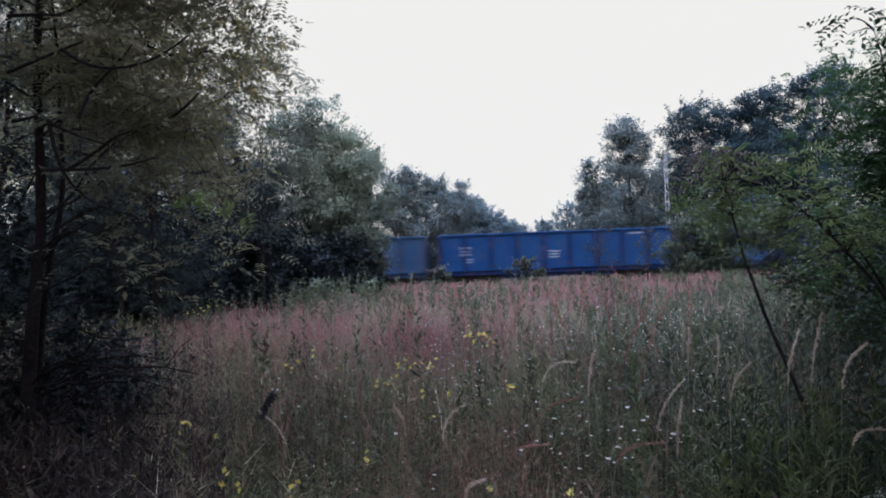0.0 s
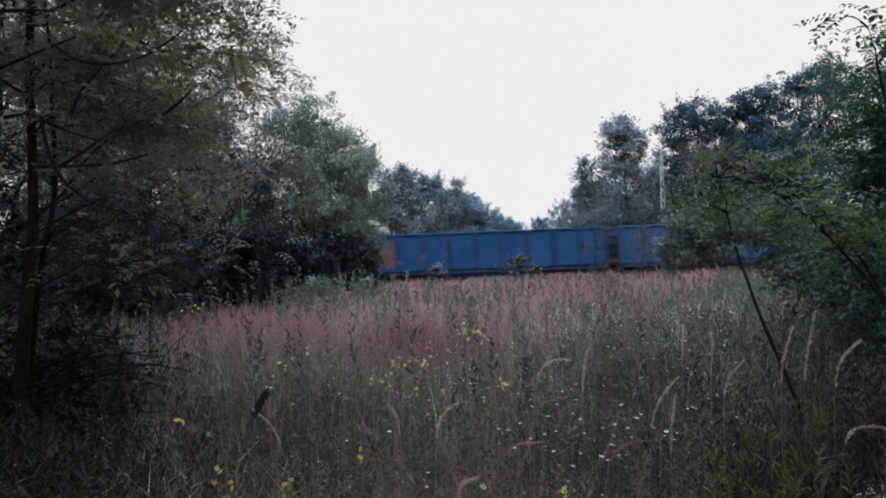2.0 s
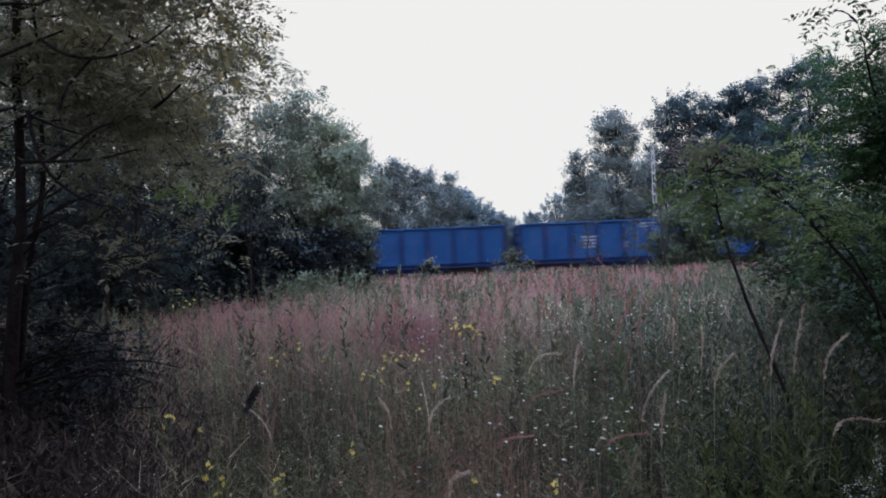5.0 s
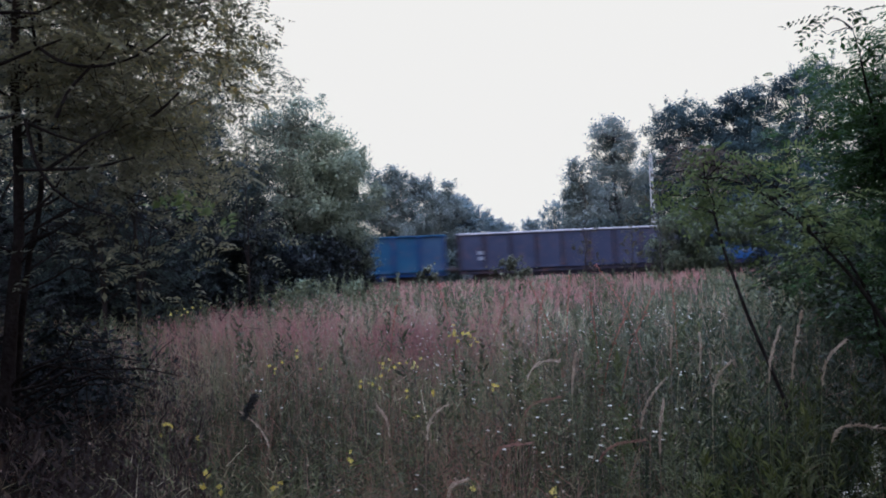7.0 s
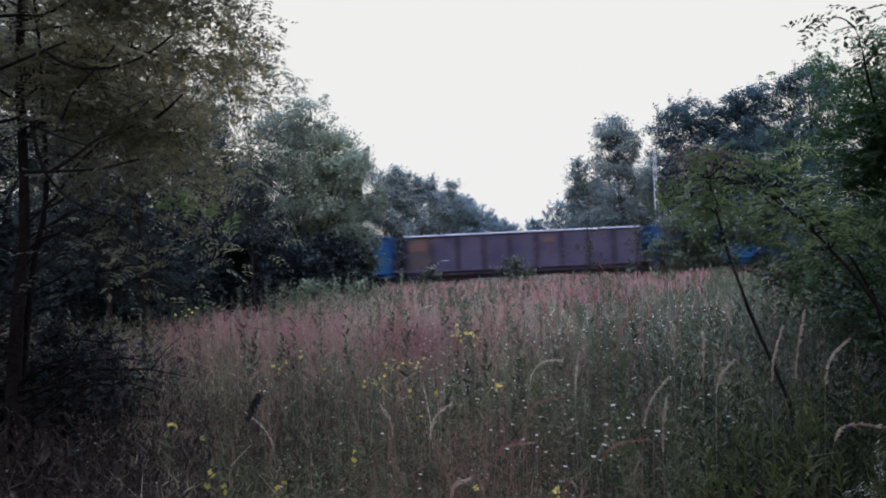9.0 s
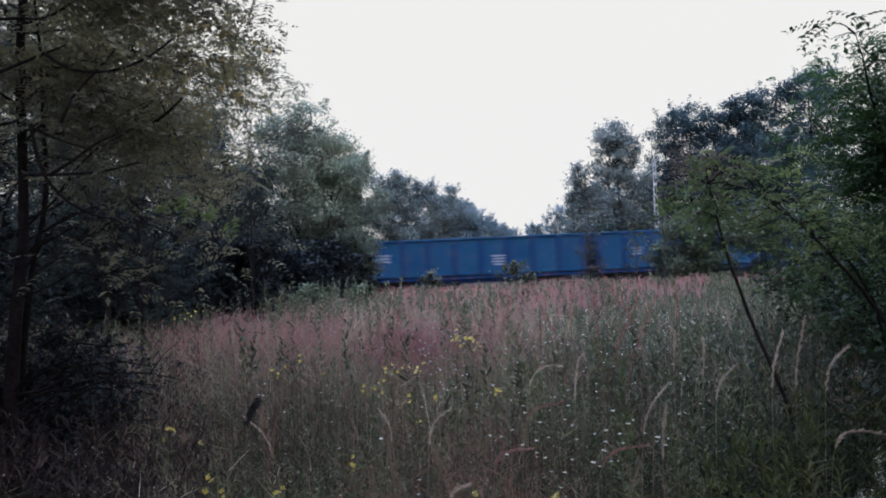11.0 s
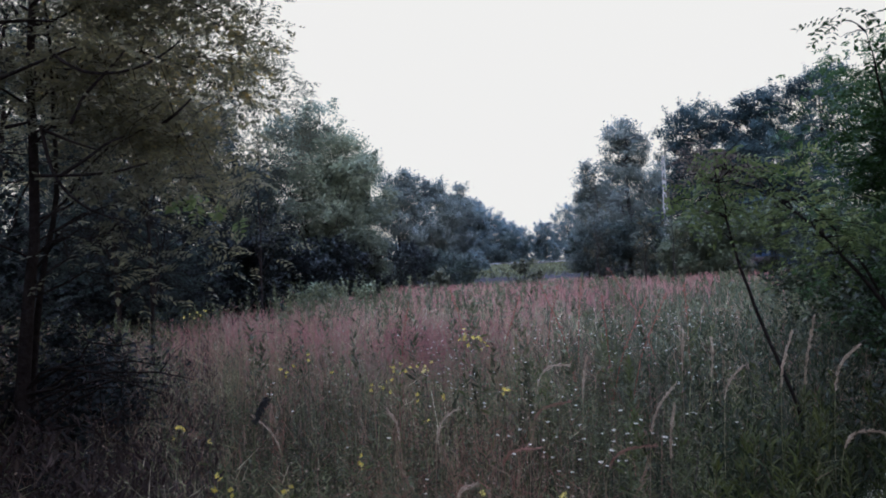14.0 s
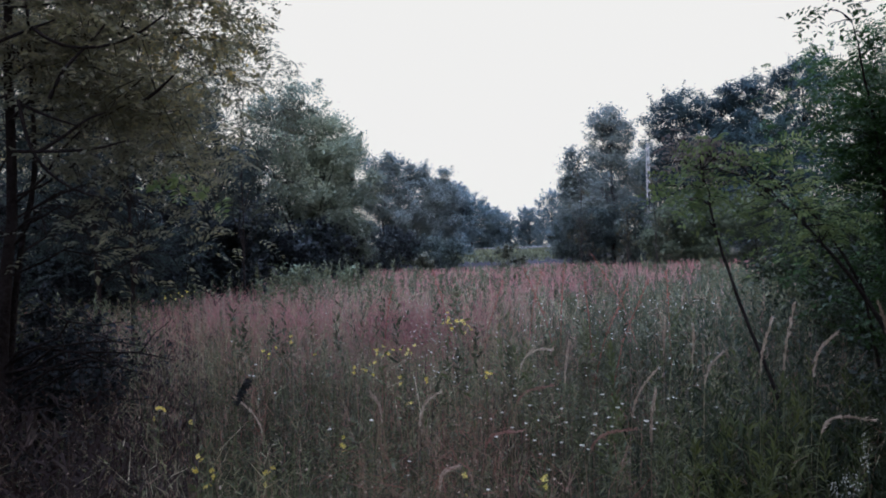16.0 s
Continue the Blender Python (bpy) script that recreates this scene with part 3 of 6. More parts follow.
    V, F = tubes(paths, 5)
    link_part("dead_bough", raw_mesh("dead_bough", V, F, BARK, True), th, "bare dark dead boughs low on the stem")


near_locust()
G_TREES = "trees beside the meadow"
# added locust; its dark leaf colour deepens the shade at the left
tree("locust_tree", -4.6, 5.6, 8.0, 1.7, "black locust, dense foliage darkened in colour for shade", LEAF_SHADED, 0.16, "round", 15, 380, 2000, 0.05, 0.2, 0.24, 0.06, 18, group=G_TREES)
tree("locust_tree", -4.2, 9.5, 9.5, 2.0, "tall black locust with feathery yellow-green leaves", LEAF_ROBINIA, 0.36, "round", 16, 500, 5400, 0.045, 0.2, 0.22, 0.03, 11, group=G_TREES)
tree("locust_tree", -5.7, 8.2, 9.0, 2.1, "tall black locust with feathery yellow-green leaves", LEAF_ROBINIA, 0.3, "round", 16, 420, 3200, 0.045, 0.2, 0.22, 0.1, 12, group=G_TREES)
tree("locust_tree", -6.6, 13.5, 8.8, 2.2, "black locust, dense foliage darkened in colour for shade", LEAF_SHADED, 0.16, "round", 16, 420, 2200, 0.075, 0.25, 0.26, 0.05, 13, group=G_TREES)
tree("locust_tree", -10.5, 14.0, 9.6, 3.0, "black locust, dense foliage darkened in colour for shade", LEAF_SHADED, 0.08, "round", 16, 420, 2800, 0.08, 0.25, 0.26, 0.12, 14, group=G_TREES)
tree("locust_tree", -4.75, 17.2, 7.2, 1.5, "slim black locust with fine grey-green leaves", LEAF_PALE, 0.34, "round", 14, 360, 1500, 0.05, 0.18, 0.2, 0.028, 29, group=G_TREES)

# low, dense, unseen locusts behind the camera on both hands, added for shade
for i, (x, y, h, r, n) in enumerate([(-3.7, -0.3, 5.4, 2.3, 8000), (-6.3, 3.2, 5.4, 2.6, 6000), (-4.2, -4.2, 6.5, 2.8, 6000), (3.3, -0.2, 5.2, 2.4, 8000), (6.6, 4.2, 5.2, 2.7, 6000), (4.4, -4.4, 6.5, 2.8, 6000), (3.1, -2.0, 4.6, 1.7, 4500), (2.0, -3.2, 6.6, 1.9, 7000)]):
    tree("locust_tree", x, y, h, r, "unseen low dense black locust added to shade the meadow", LEAF_ROBINIA, 0.12, "round", 15, 320, n, 0.2, 0.28, trunk_r=0.06, seed=15 + i, group=G_TREES)
# tall locusts out of view, their high crowns placed to shade the foreground
tree("locust_tree", 4.2, 0.8, 10.0, 4.0, "unseen tall black locust, high crown added for shade", LEAF_ROBINIA, 0.6, "round", 18, 440, 24000, 0.3, 0.32, trunk_r=0.09, seed=27, lean=(-0.9, 2.4), group=G_TREES)
tree("locust_tree", -4.4, 0.6, 10.0, 3.0, "unseen tall black locust, high crown added for shade", LEAF_ROBINIA, 0.62, "round", 16, 400, 3000, 0.3, 0.32, trunk_r=0.09, seed=28, lean=(1.2, 1.2), group=G_TREES)

# broadleaf trees between the meadow and the track: x, y, height, crown radius, low, leaves
for i, (x, y, h, r, low, n) in enumerate([(-5.7, 27.5, 8.1, 2.3, 0.06, 10000), (-4.5, 28.5, 7.6, 2.0, 0.05, 13000), (-4.3, 31.5, 6.6, 1.6, 0.05, 13000),
                                          (-9.6, 25, 7.6, 2.8, 0.06, 14000), (-14.5, 27, 10, 3.4, 0.06, 12000), (-19.5, 26, 10, 3.4, 0.06, 5000), (-11.5, 20, 9.5, 2.6, 0.06, 10000), (-7.7, 26.5, 5.6, 1.9, 0.04, 11000)]):
    tree("broadleaf_tree", x, y, h, r, "dense dark green broadleaf tree at the meadow's edge", LEAF_MIST if i in (0, 1, 2) else LEAF_SHADED, low, "round", 15, 300, int(n * (2.2 if i < 3 else 2.6)), 0.12, 0.2, seed=30 + i, group=G_TREES)

# row that recedes behind the track, one side
G_ROW = "trees beyond the railway"
for i, (x, y, h, r, n) in enumerate([(-3.6, 50, 8.4, 2.4, 11000), (-1.6, 56, 8.4, 2.3, 9000), (0.4, 63, 8.6, 2.4, 8000), (1.9, 76, 8.4, 2.7, 7000), (9.6, 168, 14.4, 5.4, 6000),
                                     (13.4, 166, 11.2, 4.2, 5000), (18.2, 182, 10.0, 4.4, 4500), (-8.5, 51, 9.0, 3.0, 9000), (-14, 53, 10, 3.4, 4500), (-20, 51, 10, 3.4, 4000), (-27, 52, 10, 3.6, 3000)]):
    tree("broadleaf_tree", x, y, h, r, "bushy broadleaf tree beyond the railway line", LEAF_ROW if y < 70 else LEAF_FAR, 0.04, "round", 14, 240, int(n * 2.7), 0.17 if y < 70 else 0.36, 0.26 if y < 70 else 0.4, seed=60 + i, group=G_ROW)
# the other side
for i, (x, y, h, r, shp, n) in enumerate([(13.3, 50, 11.5, 4.0, "cone", 19000), (10.5, 51, 8.7, 1.5, "cone", 7000), (16.2, 64, 10.4, 2.6, "round", 8000), (18.8, 86, 10.4, 3.2, "round", 6500), (25.4, 112, 11.6, 3.8, "round", 5500),
                                          (25.4, 178, 10.8, 4.2, "round", 4500), (29.6, 168, 14.6, 4.8, "round", 4500), (19.3, 51.5, 12.7, 4.2, "broad", 19000), (23.6, 51, 13.4, 4.4, "broad", 20000), (27.6, 50, 14.8, 5.0, "broad", 17000), (37, 49, 15, 5.4, "broad", 8000), (17.4, 54, 7.4, 2.0, "round", 6000), (20.5, 61, 10.0, 3.8, "round", 9000), (25.5, 60, 11.0, 4.4, "round", 9000), (31.0, 59, 12.0, 4.6, "round", 9000)]):
    tree("broadleaf_tree", x, y, h, r, "spreading dark broadleaf tree beyond the railway line" if shp == "broad" else "broadleaf tree beyond the railway line",
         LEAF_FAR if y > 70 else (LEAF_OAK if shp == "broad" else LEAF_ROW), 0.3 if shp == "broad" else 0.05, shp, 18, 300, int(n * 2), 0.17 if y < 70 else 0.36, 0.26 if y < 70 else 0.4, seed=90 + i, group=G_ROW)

# shrubs under the trees and along the track, dark ones coloured as base shade
for i, (x, y, h, r, n, m) in enumerate([(-7.8, 24.0, 2.6, 1.6, 3500, LEAF_UNDERSHADE), (-5.2, 25.4, 2.6, 1.4, 3000, LEAF_UNDERSHADE), (-6.5, 24.6, 3.6, 1.5, 3200, LEAF_UNDERSHADE), (-4.3, 26.4, 2.8, 1.2, 2600, LEAF_UNDERSHADE), (-3.7, 29.2, 2.2, 0.9, 2000, LEAF_UNDERSHADE), (-11.5, 22, 3.0, 2.0, 3500, LEAF_UNDERSHADE), (-2.6, 46, 3.0, 2.0, 3000, LEAF_UNDERSHADE), (0.0, 46.5, 2.4, 1.6, 2500, LEAF_SHADED), (1.3, 45, 2.4, 1.0, 1600, LEAF_SHADED), (-9.6, 46, 3.2, 2.0, 3000, LEAF_UNDERSHADE),
                                       (-6.5, 46.5, 3.2, 2.2, 3000, LEAF_UNDERSHADE), (-0.6, 58, 2.4, 2.0, 2200, LEAF_SHADED), (1.6, 70, 3.0, 2.4, 2200, LEAF_FAR), (10.5, 46.5, 4.2, 2.0, 4500, LEAF_SHADED), (13.6, 45.6, 4.6, 1.9, 4500, LEAF_SHADED),
                                       (17, 45.6, 4.8, 2.0, 4500, LEAF_MID), (20.6, 45.4, 5.8, 2.1, 4500, LEAF_OAK), (24.6, 45.2, 7.0, 2.4, 5000, LEAF_OAK), (11.4, 52, 3.6, 1.7, 3500, LEAF_SHADED), (13.8, 60, 4.4, 2.5, 3000, LEAF_SHADED), (17.5, 80, 4, 3, 2400, LEAF_FAR),
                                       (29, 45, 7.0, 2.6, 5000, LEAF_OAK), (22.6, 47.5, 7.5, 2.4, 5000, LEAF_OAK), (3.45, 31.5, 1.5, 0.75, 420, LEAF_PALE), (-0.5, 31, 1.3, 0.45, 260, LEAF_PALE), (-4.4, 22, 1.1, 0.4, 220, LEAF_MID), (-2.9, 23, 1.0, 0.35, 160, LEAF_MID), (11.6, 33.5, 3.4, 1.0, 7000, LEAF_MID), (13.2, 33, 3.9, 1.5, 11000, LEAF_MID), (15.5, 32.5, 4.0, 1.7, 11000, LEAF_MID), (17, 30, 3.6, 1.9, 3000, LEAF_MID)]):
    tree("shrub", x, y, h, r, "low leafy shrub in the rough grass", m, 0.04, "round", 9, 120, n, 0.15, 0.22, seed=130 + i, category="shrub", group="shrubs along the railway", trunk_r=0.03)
# shrubs just out of view, added to block low light from the sides
for i, (x, y, h, r) in enumerate([(-3.5, 1.7, 2.6, 0.9), (3.05, 1.7, 2.5, 0.95), (-4.3, 2.9, 2.6, 0.9), (4.1, 3.1, 2.4, 0.8)]):
    tree("shrub", x, y, h, r, "unseen dense leafy shrub added to block side light", LEAF_ROBINIA, 0.04, "round", 9, 140, 3200, 0.12, 0.16, seed=160 + i, category="shrub", group="shrubs at the wood edge", trunk_r=0.02)
# shrubs coloured as shade beneath the near locusts, low in front and head-high behind
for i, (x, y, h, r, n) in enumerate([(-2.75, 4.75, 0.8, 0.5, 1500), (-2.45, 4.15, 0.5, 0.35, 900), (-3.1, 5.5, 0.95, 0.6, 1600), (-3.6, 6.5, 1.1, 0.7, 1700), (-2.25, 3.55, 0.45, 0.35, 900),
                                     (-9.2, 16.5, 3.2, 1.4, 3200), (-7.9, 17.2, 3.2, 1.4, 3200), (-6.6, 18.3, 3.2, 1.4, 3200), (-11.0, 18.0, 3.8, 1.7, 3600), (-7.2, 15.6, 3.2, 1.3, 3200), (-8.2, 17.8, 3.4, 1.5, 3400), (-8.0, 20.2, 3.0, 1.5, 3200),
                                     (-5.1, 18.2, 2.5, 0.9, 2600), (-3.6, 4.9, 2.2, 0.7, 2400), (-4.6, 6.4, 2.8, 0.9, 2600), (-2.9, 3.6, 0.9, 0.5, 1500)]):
    tree("shrub", x, y, h, r, "tangled shrub coloured near-black for shade beneath the locusts", LEAF_UNDERSHADE, 0.03, "round", 9, 130, n * 3 // 2, 0.06 if y < 8 else 0.13, 0.16, seed=210 + i, category="shrub", group="undergrowth beneath the locusts", trunk_r=0.015)
# thicket whose dark leaf colour includes the shade under the young locusts
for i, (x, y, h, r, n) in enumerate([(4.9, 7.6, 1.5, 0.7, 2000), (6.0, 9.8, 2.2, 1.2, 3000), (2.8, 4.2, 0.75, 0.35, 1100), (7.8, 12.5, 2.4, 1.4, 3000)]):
    tree("shrub", x, y, h, r, "green bramble thicket darkened for shade under the young locusts", BRAMBLE, 0.03, "round", 9, 120, n * 2, 0.05 if y < 7 else 0.08, 0.16, seed=240 + i, category="shrub", group="brambles under the young locusts", trunk_r=0.015)
for i, (x, y, h, r, n) in enumerate([(4.35, 6.2, 3.55, 1.05, 1200), (5.4, 8.0, 4.2, 1.3, 750)]):
    tree("locust_tree", x, y, h, r, "bushy young locust with dense dark green leaves", LEAF_SAPLING, 0.15, "round", 12, 260, n, 0.036 + 0.01 * i, 0.16, 0.17, 0.025, 250 + i, group=G_TREES)
# thin brownish saplings before the track
for i, (x, y, h, r) in enumerate([(7.0, 32, 5.6, 0.8), (10.2, 31, 5.0, 1.0), (8.6, 30, 3.4, 0.8)]):
    tree("sapling", x, y, h, r, "thin brownish sapling before the railway line", LEAF_BROWN, 0.15, "cone", 9, 90, 650, 0.065, 0.2, seed=170 + i, category="sapling", group="saplings", trunk_r=0.03)


def arched_sapling(points, radii, sprays, seed, label, reach=0.5, first=5, leaflet=0.036, leaf=LEAF_SAPLING, flat=0.7, fronds=11):
    """A young locust shoot: one arching stem with feather leaves towards its end."""
    rng = np.random.default_rng(seed)
    pts = np.array(points, float)
    base = pts[0].copy()
    th = thing("locust_sapling", pose(*base), label, "sapling", "young locusts beside the meadow")
    pts -= base
    t, q = np.linspace(0, 1, len(pts)), np.linspace(0, 1, 14)
    main = np.stack([np.interp(q, t, pts[:, k]) for k in range(3)], 1) + rng.normal(0, 0.004, (14, 3))
    V, F = tubes([(main, np.interp(q, t, radii))], 8)
    link_part("stem", raw_mesh("stem", V, F, BARK, True), th)
    paths, tips = [], []
    for k in range(sprays):
        j = rng.integers(first, 14)
        p1 = main[j] + unit(rng.normal(0, 1, 3) * [1, 0.8, flat] + [0, 0, 0.2]) * rng.uniform(0.15, reach)
        b = bent(rng, main[j], p1, 0.12, 5)
        paths.append((b, np.linspace(0.005, 0.0015, 5)))
        tips += list(b[1:]) + [b[-1]]
    V, F = tubes(paths, 6)
    tagged(link_part("twig_growth", raw_mesh("twig_growth", V, F, BARK, True), th), kind="stuff")
    tips = np.array(tips)
    n = sprays * (fronds if reach > 0.2 else 3)
    V, F = pinnate(rng, tips[rng.integers(0, len(tips), n)] + rng.normal(0, 0.05, (n, 3)) * [1, 1, flat], leaflet * 4.7, 6, leaflet)
    link_part("foliage", raw_mesh("foliage", V, F, leaf), th)


arched_sapling([(2.12, 4.0, -0.05), (1.98, 4.0, 0.72), (1.8, 4.1, 1.3), (1.69, 4.15, 1.76), (1.66, 4.2, 2.12)], (0.014, 0.012, 0.01, 0.007, 0.003), 16, 201, "young locust with a thin dark leaning stem", 0.34, 9, 0.042, LEAF_SPRIG, 0.3, 4)
arched_sapling([(3.15, 4.1, -0.05), (2.75, 4.1, 0.95), (2.5, 4.15, 1.4), (2.25, 4.2, 1.72), (2.05, 4.3, 1.92)], (0.017, 0.014, 0.011, 0.008, 0.003), 32, 202, "young locust with a thin dark arching stem", 0.5, 8, 0.04, LEAF_SPRIG, 0.3, 5)
arched_sapling([(3.2, 4.7, -0.05), (2.95, 4.7, 1.3), (2.5, 4.7, 1.9), (2.1, 4.7, 2.14), (1.75, 4.7, 2.12)], (0.012, 0.01, 0.008, 0.005, 0.002), 10, 206, "withered locust shoot with drooping reddish-brown leaves", 0.22, 10, 0.034, LEAF_RUSSET)
arched_sapling([(3.4, 4.6, -0.05), (3.25, 4.6, 0.9), (3.12, 4.6, 1.8), (3.05, 4.6, 2.45)], (0.025, 0.02, 0.014, 0.004), 95, 203, "upright young locust with bright green leaves", 0.5)
arched_sapling([(3.15, 4.5, -0.05), (3.05, 4.5, 1.2), (2.97, 4.5, 2.2), (2.87, 4.5, 2.75), (2.83, 4.5, 3.0)], (0.02, 0.016, 0.01, 0.006, 0.002), 7, 205, "slender young locust shoot rising over the thicket", 0.16, 10, 0.048)
arched_sapling([(3.7, 4.4, -0.05), (3.55, 4.4, 1.0), (3.4, 4.4, 2.0), (3.3, 4.4, 2.7)], (0.025, 0.018, 0.012, 0.004), 90, 204, "bushy young locust with bright green leaves", 0.6)

# ---- meadow ----


def scatter(rng, n, near, far, half=41.0, power=1.0, side=0.0):
    """Places over the meadow, thinner with distance, thinning out to both sides and round behind."""
    d = near + (far - near) * rng.uniform(0, 1, n) ** power
    wide = rng.uniform(0, 1, n) < 0.16
    a = np.radians(np.where(wide, rng.uniform(-180, 180, n), rng.uniform(-half, half, n)) + side)
    d = np.where(wide & (np.cos(a) < 0.3), np.minimum(d, 9 + d * 0.1), d)
    x, y = np.sin(a) * d, np.cos(a) * d
    return np.stack([x, y, ground_z(x, y) - 0.01], 1)


def blade_mesh(rng, P, h, w, lean=0.25):
    """Bent tapering blades: five points and three triangles each."""
    n = len(P)
    a = rng.uniform(0, 2 * np.pi, n)
    side = np.stack([np.cos(a), np.sin(a), np.zeros(n)], 1) * (np.asarray(w) * rng.uniform(0.6, 1.3, n))[:, None]
    b = rng.uniform(0, 2 * np.pi, n)
    out = np.stack([np.cos(b), np.sin(b), np.zeros(n)], 1) * (h * np.abs(rng.normal(0, lean, n)))[:, None]
    z = np.zeros((n, 3))
    z[:, 2] = h
    mid, tip = P + z * 0.55 + out * 0.3, P + z * rng.uniform(0.85, 1.0, (n, 1)) + out
    V = np.stack([P - side, P + side, mid - side * 0.8, mid + side * 0.8, tip], 1).reshape(-1, 3)
    F = np.array([[0, 1, 3], [0, 3, 2], [2, 3, 4]])[None] + 5 * np.arange(n)[:, None, None]
    return V, F.reshape(-1, 3)


def patchiness(x, y, s):
    return 0.5 + 0.5 * np.sin(x * s + 2 * np.sin(y * s * 0.7)) * np.cos(y * s * 1.1 + 1.7 * np.sin(x * s * 0.6))


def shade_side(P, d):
    """Share of shade-darkened green blades: high under the saplings, some before the locusts."""
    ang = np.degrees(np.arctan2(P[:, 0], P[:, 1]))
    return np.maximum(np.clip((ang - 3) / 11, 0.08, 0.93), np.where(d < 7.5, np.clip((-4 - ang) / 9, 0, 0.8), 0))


def meadow():
    rng = np.random.default_rng(7)
    # low dense layer and taller arching blades
    P = scatter(rng, 105000, 1.5, 37, 42, 1.2)
    P = P[rng.uniform(0, 1, len(P)) < np.where((np.abs(P[:, 0] - 0.03 * P[:, 1]) > 0.33 * P[:, 1]) & (P[:, 1] < 9), 0.45, 1)]
    d = np.linalg.norm(P[:, :2], axis=1)
    P = P[rng.uniform(0, 1, len(P)) < np.where((P[:, 0] > 0.16 * P[:, 1]) & (P[:, 1] < 7), 0.45, 1)]
    d = np.linalg.norm(P[:, :2], axis=1)
    h = rng.uniform(0.14, 0.42, len(P)) * (0.7 + 0.5 * patchiness(P[:, 0], P[:, 1], 0.9))
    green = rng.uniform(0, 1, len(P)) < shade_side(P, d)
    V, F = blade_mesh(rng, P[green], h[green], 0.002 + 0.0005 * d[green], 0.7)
    tagged(new("low_green_grass", raw_mesh("low_green_grass", V, F, GRASS_GREEN)), "low green grass, coloured dark for the shaded side", "grass", "", "stuff")
    P, h, d = P[~green], h[~green], d[~green]
    V, F = blade_mesh(rng, P, h, 0.002 + 0.0005 * d, 0.7)
    tagged(new("meadow_grass", raw_mesh("meadow_grass", V, F, GRASS_LOW)), "rough olive green and tan meadow grass", "grass", "", "stuff")
    P = scatter(rng, 62000, 1.7, 36, 42, 1.15)
    P = P[rng.uniform(0, 1, len(P)) < (0.1 + 0.9 * patchiness(P[:, 0] * 1.3 + 3, P[:, 1], 1.7)) * np.where((P[:, 0] > 0.3 * P[:, 1]) & (P[:, 1] < 8), 0.6, 1)]
    d = np.linalg.norm(P[:, :2], axis=1)
    h = rng.uniform(0.25, 0.78, len(P)) * (0.75 + 0.4 * patchiness(P[:, 0] + 5, P[:, 1] * 1.2, 1.3)) * (1 - 0.2 * np.clip((d - 12) / 18, 0, 1))
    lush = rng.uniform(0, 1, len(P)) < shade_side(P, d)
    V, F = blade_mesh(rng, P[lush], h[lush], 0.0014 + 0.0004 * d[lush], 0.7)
    tagged(new("lush_grass", raw_mesh("lush_grass", V, F, GRASS_GREEN)), "lush green grass blades, coloured dark for the shaded side", "grass", "", "stuff")
    P, h, d = P[~lush], h[~lush], d[~lush]
    V, F = blade_mesh(rng, P, h, 0.0013 + 0.0004 * d, 0.75)
    tagged(new("tall_grass", raw_mesh("tall_grass", V, F, GRASS)), "taller arching grass blades in tufts", "grass", "", "stuff")
    # red seed grass: stems with a spindle of small spikelets
    P = scatter(rng, 30000, 4.5, 36, 40, 0.85)
    x, y = P[:, 0], P[:, 1]
    ang = np.degrees(np.arctan2(x, y))
    keep = rng.uniform(0, 1, len(P)) < np.clip((y - 5.5 - np.clip(ang, 0, 25) * 0.55) / 6, 0.02, 1) * np.clip(1.5 * patchiness(x, y, 0.38) + 1.5 * patchiness(x + 3, y * 0.6, 1.1) - 0.95, 0.06, 1) * np.where(ang > 21.5, 0.12, 1.0) * np.clip((ang + 20) / 3, 0.03, 1) * (1 - 0.65 * np.exp(-((ang + 10.5) / 4.5) ** 2))
    P = P[keep]
    for x0, sx, y0, sy, m in ((-0.35, 0.5, 9.4, 1.3, 700), (-2.2, 0.35, 11.0, 1.2, 160), (-4.6, 0.5, 13.5, 1.3, 260)):
        xs, ys = rng.normal(x0, sx, m), rng.normal(y0, sy, m)
        P = np.concatenate([P, np.stack([xs, ys, ground_z(xs, ys)], 1)])
    n = len(P)
    d = np.linalg.norm(P[:, :2], axis=1)
    h = rng.uniform(0.5, 0.86, n) * (1 - 0.22 * np.clip((d - 12) / 18, 0, 1))
    V1, F1 = blade_mesh(rng, P, h, 0.0016 + 0.0003 * d, 0.12)
    tips = V1.reshape(-1, 5, 3)
    k = 11
    f = rng.uniform(0.0, 1.0, (n, k, 1)) ** 1.2
    C = tips[:, 4:5] * (1 - f) + (tips[:, 2:3] + tips[:, 3:4]) / 2 * f
    C = C.reshape(-1, 3) + rng.normal(0, 0.012, (n * k, 3))
    V2, F2 = leaf_quads(rng, C, 0.045 + 0.001 * np.repeat(d, k)[:, None], 0.16, 0, unit(rng.normal(0, 0.3, (n * k, 3)) + [0, 0, 1]))
    F2 = np.concatenate([F2[:, [0, 1, 2]], F2[:, [0, 2, 3]]])
    tagged(new("red_seed_grass", raw_mesh("red_seed_grass", np.concatenate([V1, V2]), np.concatenate([F1, F2 + len(V1)]), GRASS_RED)), "tall reddish seeding grass across the meadow", "grass", "", "stuff")
    # dry bent stalks
    P = np.concatenate([scatter(rng, 4500, 1.6, 34, 41, 1.2), scatter(rng, 12000, 7, 35, 40, 0.8)])
    d = np.linalg.norm(P[:, :2], axis=1)
    P = P[rng.uniform(0, 1, len(P)) < np.where(P[:, 0] > 0.12 * P[:, 1], 0.15, 1)]
    d = np.linalg.norm(P[:, :2], axis=1)
    V, F = blade_mesh(rng, P, rng.uniform(0.4, 0.85, len(P)) * (1 - 0.2 * np.clip((d - 12) / 18, 0, 1)), 0.0014 + 0.00035 * d, 0.22)
